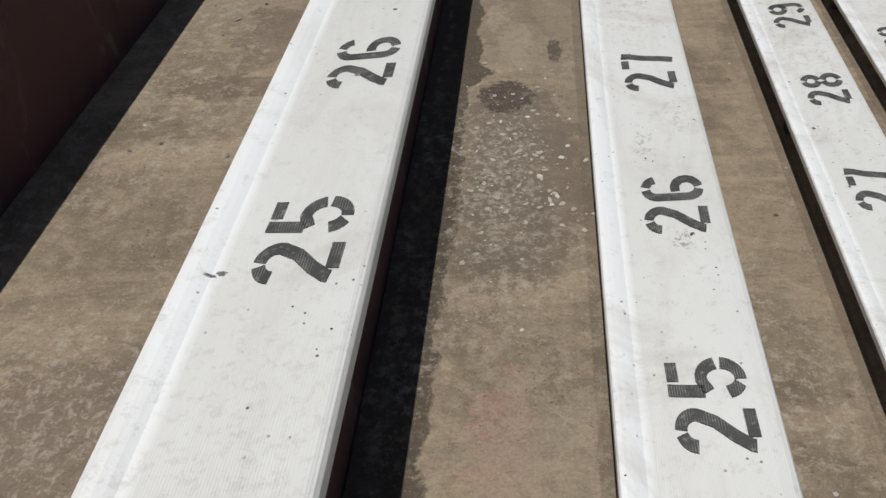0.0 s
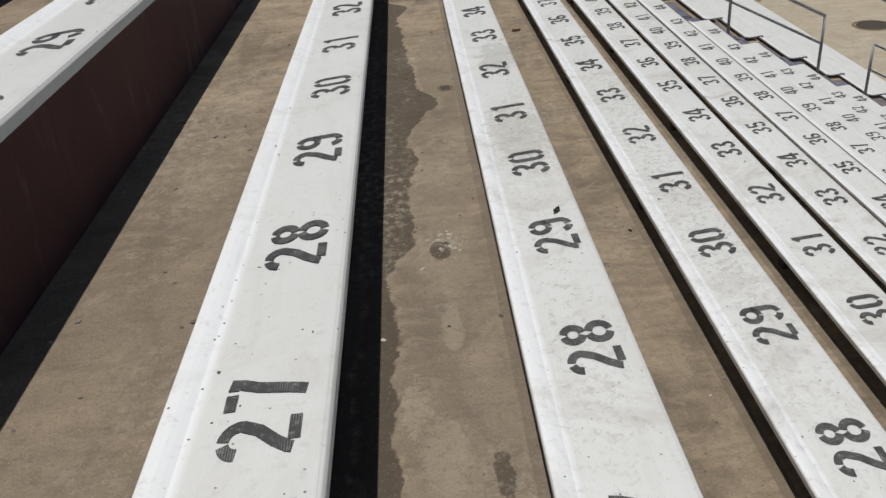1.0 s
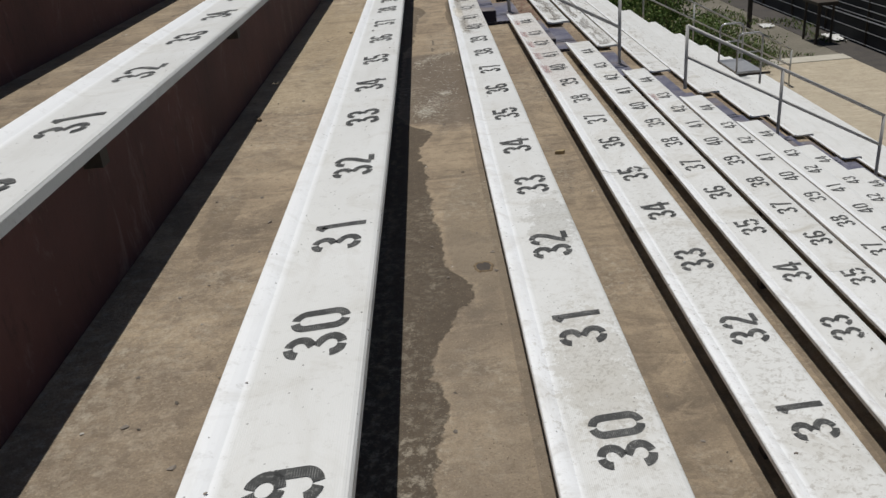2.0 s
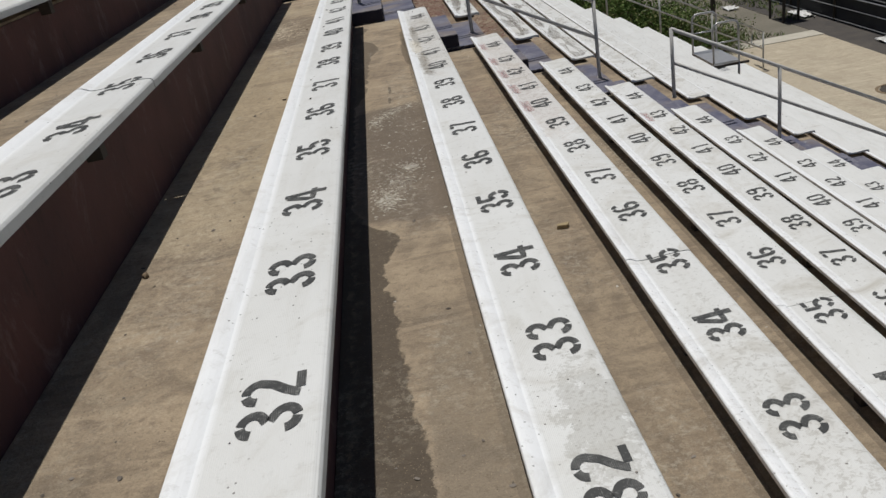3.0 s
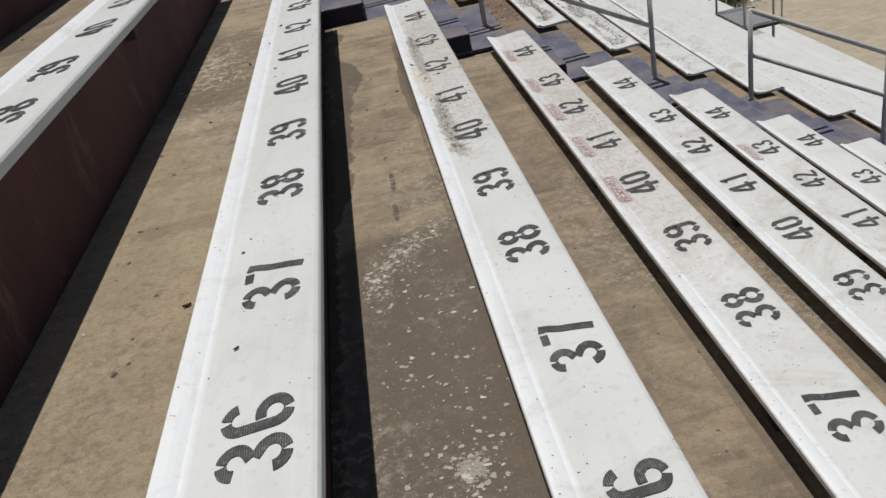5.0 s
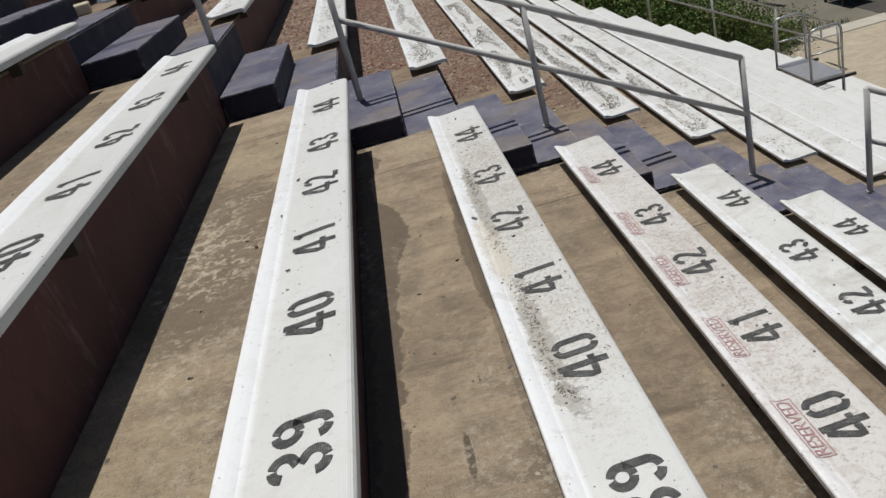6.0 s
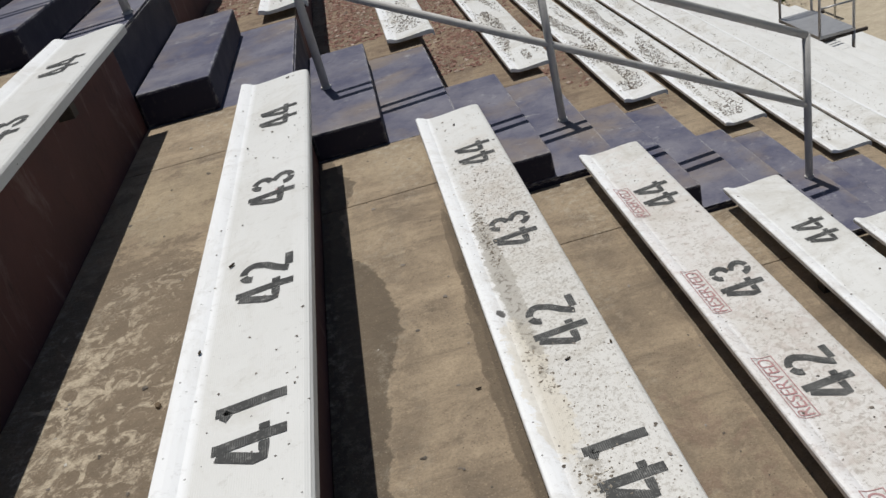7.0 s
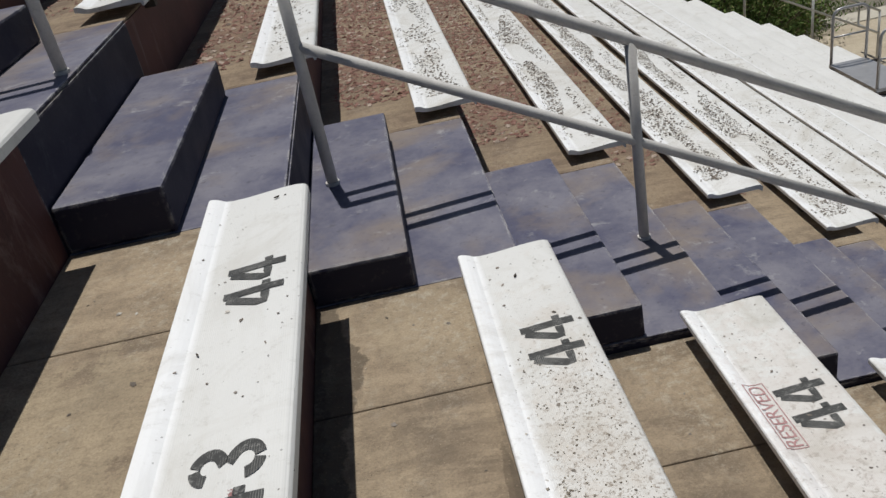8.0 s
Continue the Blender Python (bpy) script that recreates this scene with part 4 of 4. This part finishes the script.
loop = [(10.4, 0, upper(10.4)), (10.4, 0.75, upper(10.4)), (10.4, 0.75, upper(10.4) - 0.46), (10.4, 0, upper(10.4) - 0.46)]
part("end_loop", pipe(loop, 0.022), PALE_PIPE, endr, smooth=True)
side = new("ramp", mesh_of("ramp", bmesh.new(), TREAD))
bm = bmesh.new()
prof = [(-3.4, upper(-3.4) - 1.33), (FRONT, upper(FRONT) - 1.33), (FRONT, GROUND - 0.1), (-3.4, GROUND - 0.1)]
ra = [bm.verts.new((px, Y1 + 0.01, pz)) for px, pz in prof]
rb = [bm.verts.new((px, 25.25, pz)) for px, pz in prof]
for i in range(4):
    bm.faces.new((ra[i], ra[(i + 1) % 4], rb[(i + 1) % 4], rb[i]))
bm.faces.new(ra[::-1]), bm.faces.new(rb)
bmesh.ops.recalc_face_normals(bm, faces=bm.faces)
bm.to_mesh(side.data)
bm.free()
tagged(side, "sloping concrete edge at the end of the stand", "ramp", kind="structure")

# ---- yard fence ----
fence = tagged(new("fence"), "tall black screened fence with pale horizontal wires", "fence")
fence.location = (14.5, 0, GROUND)
for i in range(26):
    y = -4 + 3.0 * i
    part("post", pipe([(0.05, y, 0), (0.05, y, 3.3)], 0.035), IRON, fence, smooth=True)
    part("screen", box(0.09, 0.105, y, y + 2.98, 0.02, 3.25), SCREEN, fence, "black woven screen cloth")
for z in (0.09, 0.5, 0.86, 0.97, 1.19, 1.46, 1.89, 2.35, 2.8, 3.22):
    part("wire", pipe([(0.03, -4, z), (0.03, 74, z)], 0.012 if z != 0.86 else 0.022, sides=6), ALU, fence, "pale horizontal wire")


def sheet(x, y, z, sx, sy, seed):
    bm = bmesh.new()
    bmesh.ops.create_grid(bm, x_segments=14, y_segments=10, size=0.5)
    for v in bm.verts:
        n = noise.noise(Vector((v.co.x * 4 + seed, v.co.y * 4, 0)))
        v.co = Vector((v.co.x * sx * (1 + 0.3 * n), v.co.y * sy * (1 - 0.3 * n), 0.06 + 0.09 * n))
    ex = bmesh.ops.extrude_face_region(bm, geom=bm.faces[:])
    for v in [g for g in ex["geom"] if isinstance(g, bmesh.types.BMVert)]:
        v.co.z += 0.01
    low = min(v.co.z for v in bm.verts)
    ob = new("crumpled_sheet", mesh_of("crumpled_sheet", bm, PAPER))
    ob.location = (x, y, z - low)
    return tagged(ob, "crumpled white plastic sheet on the ground by the fence", "sheet")


road = new("road", mesh_of("road", box(13.47, 15.5, Y0 - 10, 74, -0.1, 0.012), ASPHALT))
road.location = (0, 0, GROUND)
tagged(road, "dark dirty asphalt strip along the fence", "road", kind="structure")
sheet(14.3, 25.4, GROUND + 0.012, 0.45, 0.9, 1)
sheet(14.25, 30.6, GROUND + 0.012, 0.4, 1.2, 5)
sheet(13.0, 33.6, GROUND, 0.4, 0.7, 9)
cart = tagged(new("iron_stand"), "dark rusty iron frame standing by the fence", "frame")
cart.location = (13.35, 30.0, GROUND)
for dx in (0, 0.5):
    for dy in (0, 1.0):
        part("leg", pipe([(dx, dy, 0), (dx, dy, 1.3)], 0.045), IRON, cart)
part("top", box(-0.1, 0.6, -0.1, 1.1, 1.3, 1.42, 0.02), IRON, cart)
part("brace", pipe([(0, 0, 0.35), (0.5, 1.0, 0.7)], 0.03), IRON, cart)
pole = new("pole", mesh_of("pole", pipe([(0, 0, 0), (0, 0, 5.5)], 0.09), IRON))
pole.location = (12.2, 33.2, GROUND)
tagged(pole, "dark slender metal pole standing in the weeds", "pole")
manhole = tagged(new("manhole_cover"), "round dark iron manhole cover set in the slab", "manhole")
manhole.location = (12.05, 21.33, GROUND + 0.036)
bm = bmesh.new()
bmesh.ops.create_cone(bm, cap_ends=True, segments=40, radius1=0.40, radius2=0.39, depth=0.02)
part("lid", bm, IRON, manhole)
bm = bmesh.new()
for i in range(40):
    a, b = math.tau * i / 40, math.tau * (i + 1) / 40
    q = [bm.verts.new((r * math.cos(w), r * math.sin(w), z)) for r, w, z in ((0.42, a, 0.012), (0.5, a, 0.004), (0.5, b, 0.004), (0.42, b, 0.012))]
    bm.faces.new(q)
bmesh.ops.remove_doubles(bm, verts=bm.verts, dist=0.0005)
bmesh.ops.recalc_face_normals(bm, faces=bm.faces)
part("ring", bm, STONE, manhole)


# ---- bushes and weeds beyond the end of the stand ----
def leaves(n, spread, size, seed, stems):
    """A ragged crown of small leaves set in clumps, and the stems that carry them."""
    r = random.Random(seed)
    vs, fs = [], []
    clumps = []
    for _ in range(stems):
        a, d = r.random() * math.tau, r.random() ** 0.6 * spread[0]
        clumps.append((d * math.cos(a), d * math.sin(a) * spread[1] / spread[0], spread[2] * r.uniform(0.25, 1.0), r.uniform(0.18, 0.42)))
    for _ in range(n):
        cx, cy, cz, cr = r.choice(clumps)
        g = [max(-1.5, min(1.5, r.gauss(0, 1))) for _ in range(3)]
        p = Vector((cx + cr * g[0], cy + cr * g[1], max(0.03, cz + cr * 0.8 * g[2])))
        d = Vector((r.gauss(0, 1), r.gauss(0, 1), r.gauss(0.1, 0.7))).normalized() * size * r.uniform(0.6, 1.4)
        s = d.cross(Vector((r.gauss(0, 1), r.gauss(0, 1), r.gauss(0, 1)))).normalized() * size * 0.35
        i = len(vs)
        vs += [p, p + d * 0.5 + s, p + d, p + d * 0.5 - s]
        fs.append((i, i + 1, i + 2, i + 3))
    me = bpy.data.meshes.new("crown")
    me.from_pydata([tuple(v) for v in vs], [], fs)
    me.materials.append(LEAF)
    bm = bmesh.new()
    for cx, cy, cz, cr in clumps:
        pipe([(cx * 0.25, cy * 0.25, 0), (cx * 0.6, cy * 0.6, cz * 0.6), (cx, cy, cz)], 0.018, bm, 5)
    return me, mesh_of("stem", bm, BARK)


KINDS = [leaves(6500, (1.3, 1.3, 2.6), 0.075, 1, 44), leaves(5500, (1.1, 1.4, 1.7), 0.07, 2, 40), leaves(2600, (1.0, 0.9, 0.6), 0.06, 3, 34)]
for i in range(40):
    r = random.Random(i * 17 + 3)
    x = r.uniform(-2, 10.6)
    y = r.uniform(26.6, 33)
    kind = 0 if y > 29 and x < 9 else 1
    if x > 9.0:
        kind = 2
    root = tagged(new("bush"), "wild green bush behind the end of the stand", "bush", "bushes behind the stand")
    root.location = (x, y, GROUND)
    root.rotation_euler = (0, 0, r.random() * 6)
    grow = r.uniform(0.8, 1.2)
    root.scale = (grow, grow, grow * (1.0 + max(0, (8.5 - x)) * 0.12))
    part("crown", KINDS[kind][0], None, root)
    part("stem", KINDS[kind][1], None, root)
r = random.Random(77)
vs, fs = [], []
for _ in range(22000):
    x, y = r.uniform(5, 16), r.uniform(25.6, 46)
    if (x < 13.6 and y < 28.4 and x > 9.0) or noise.noise(Vector((x * 0.45, y * 0.3, 2))) < 0.14:
        continue
    a, hgt, i = r.random() * math.tau, r.uniform(0.04, 0.2), len(vs)
    vs += [(x - 0.02 * math.cos(a), y - 0.02 * math.sin(a), GROUND), (x + 0.02 * math.cos(a), y + 0.02 * math.sin(a), GROUND), (x + r.gauss(0, 0.08), y + r.gauss(0, 0.08), GROUND + hgt)]
    fs.append((i, i + 1, i + 2))
me = bpy.data.meshes.new("grass")
me.from_pydata(vs, [], fs)
me.materials.append(LEAF)
tagged(new("grass", me), "patchy green weeds and grass round the yard", "grass", kind="stuff")
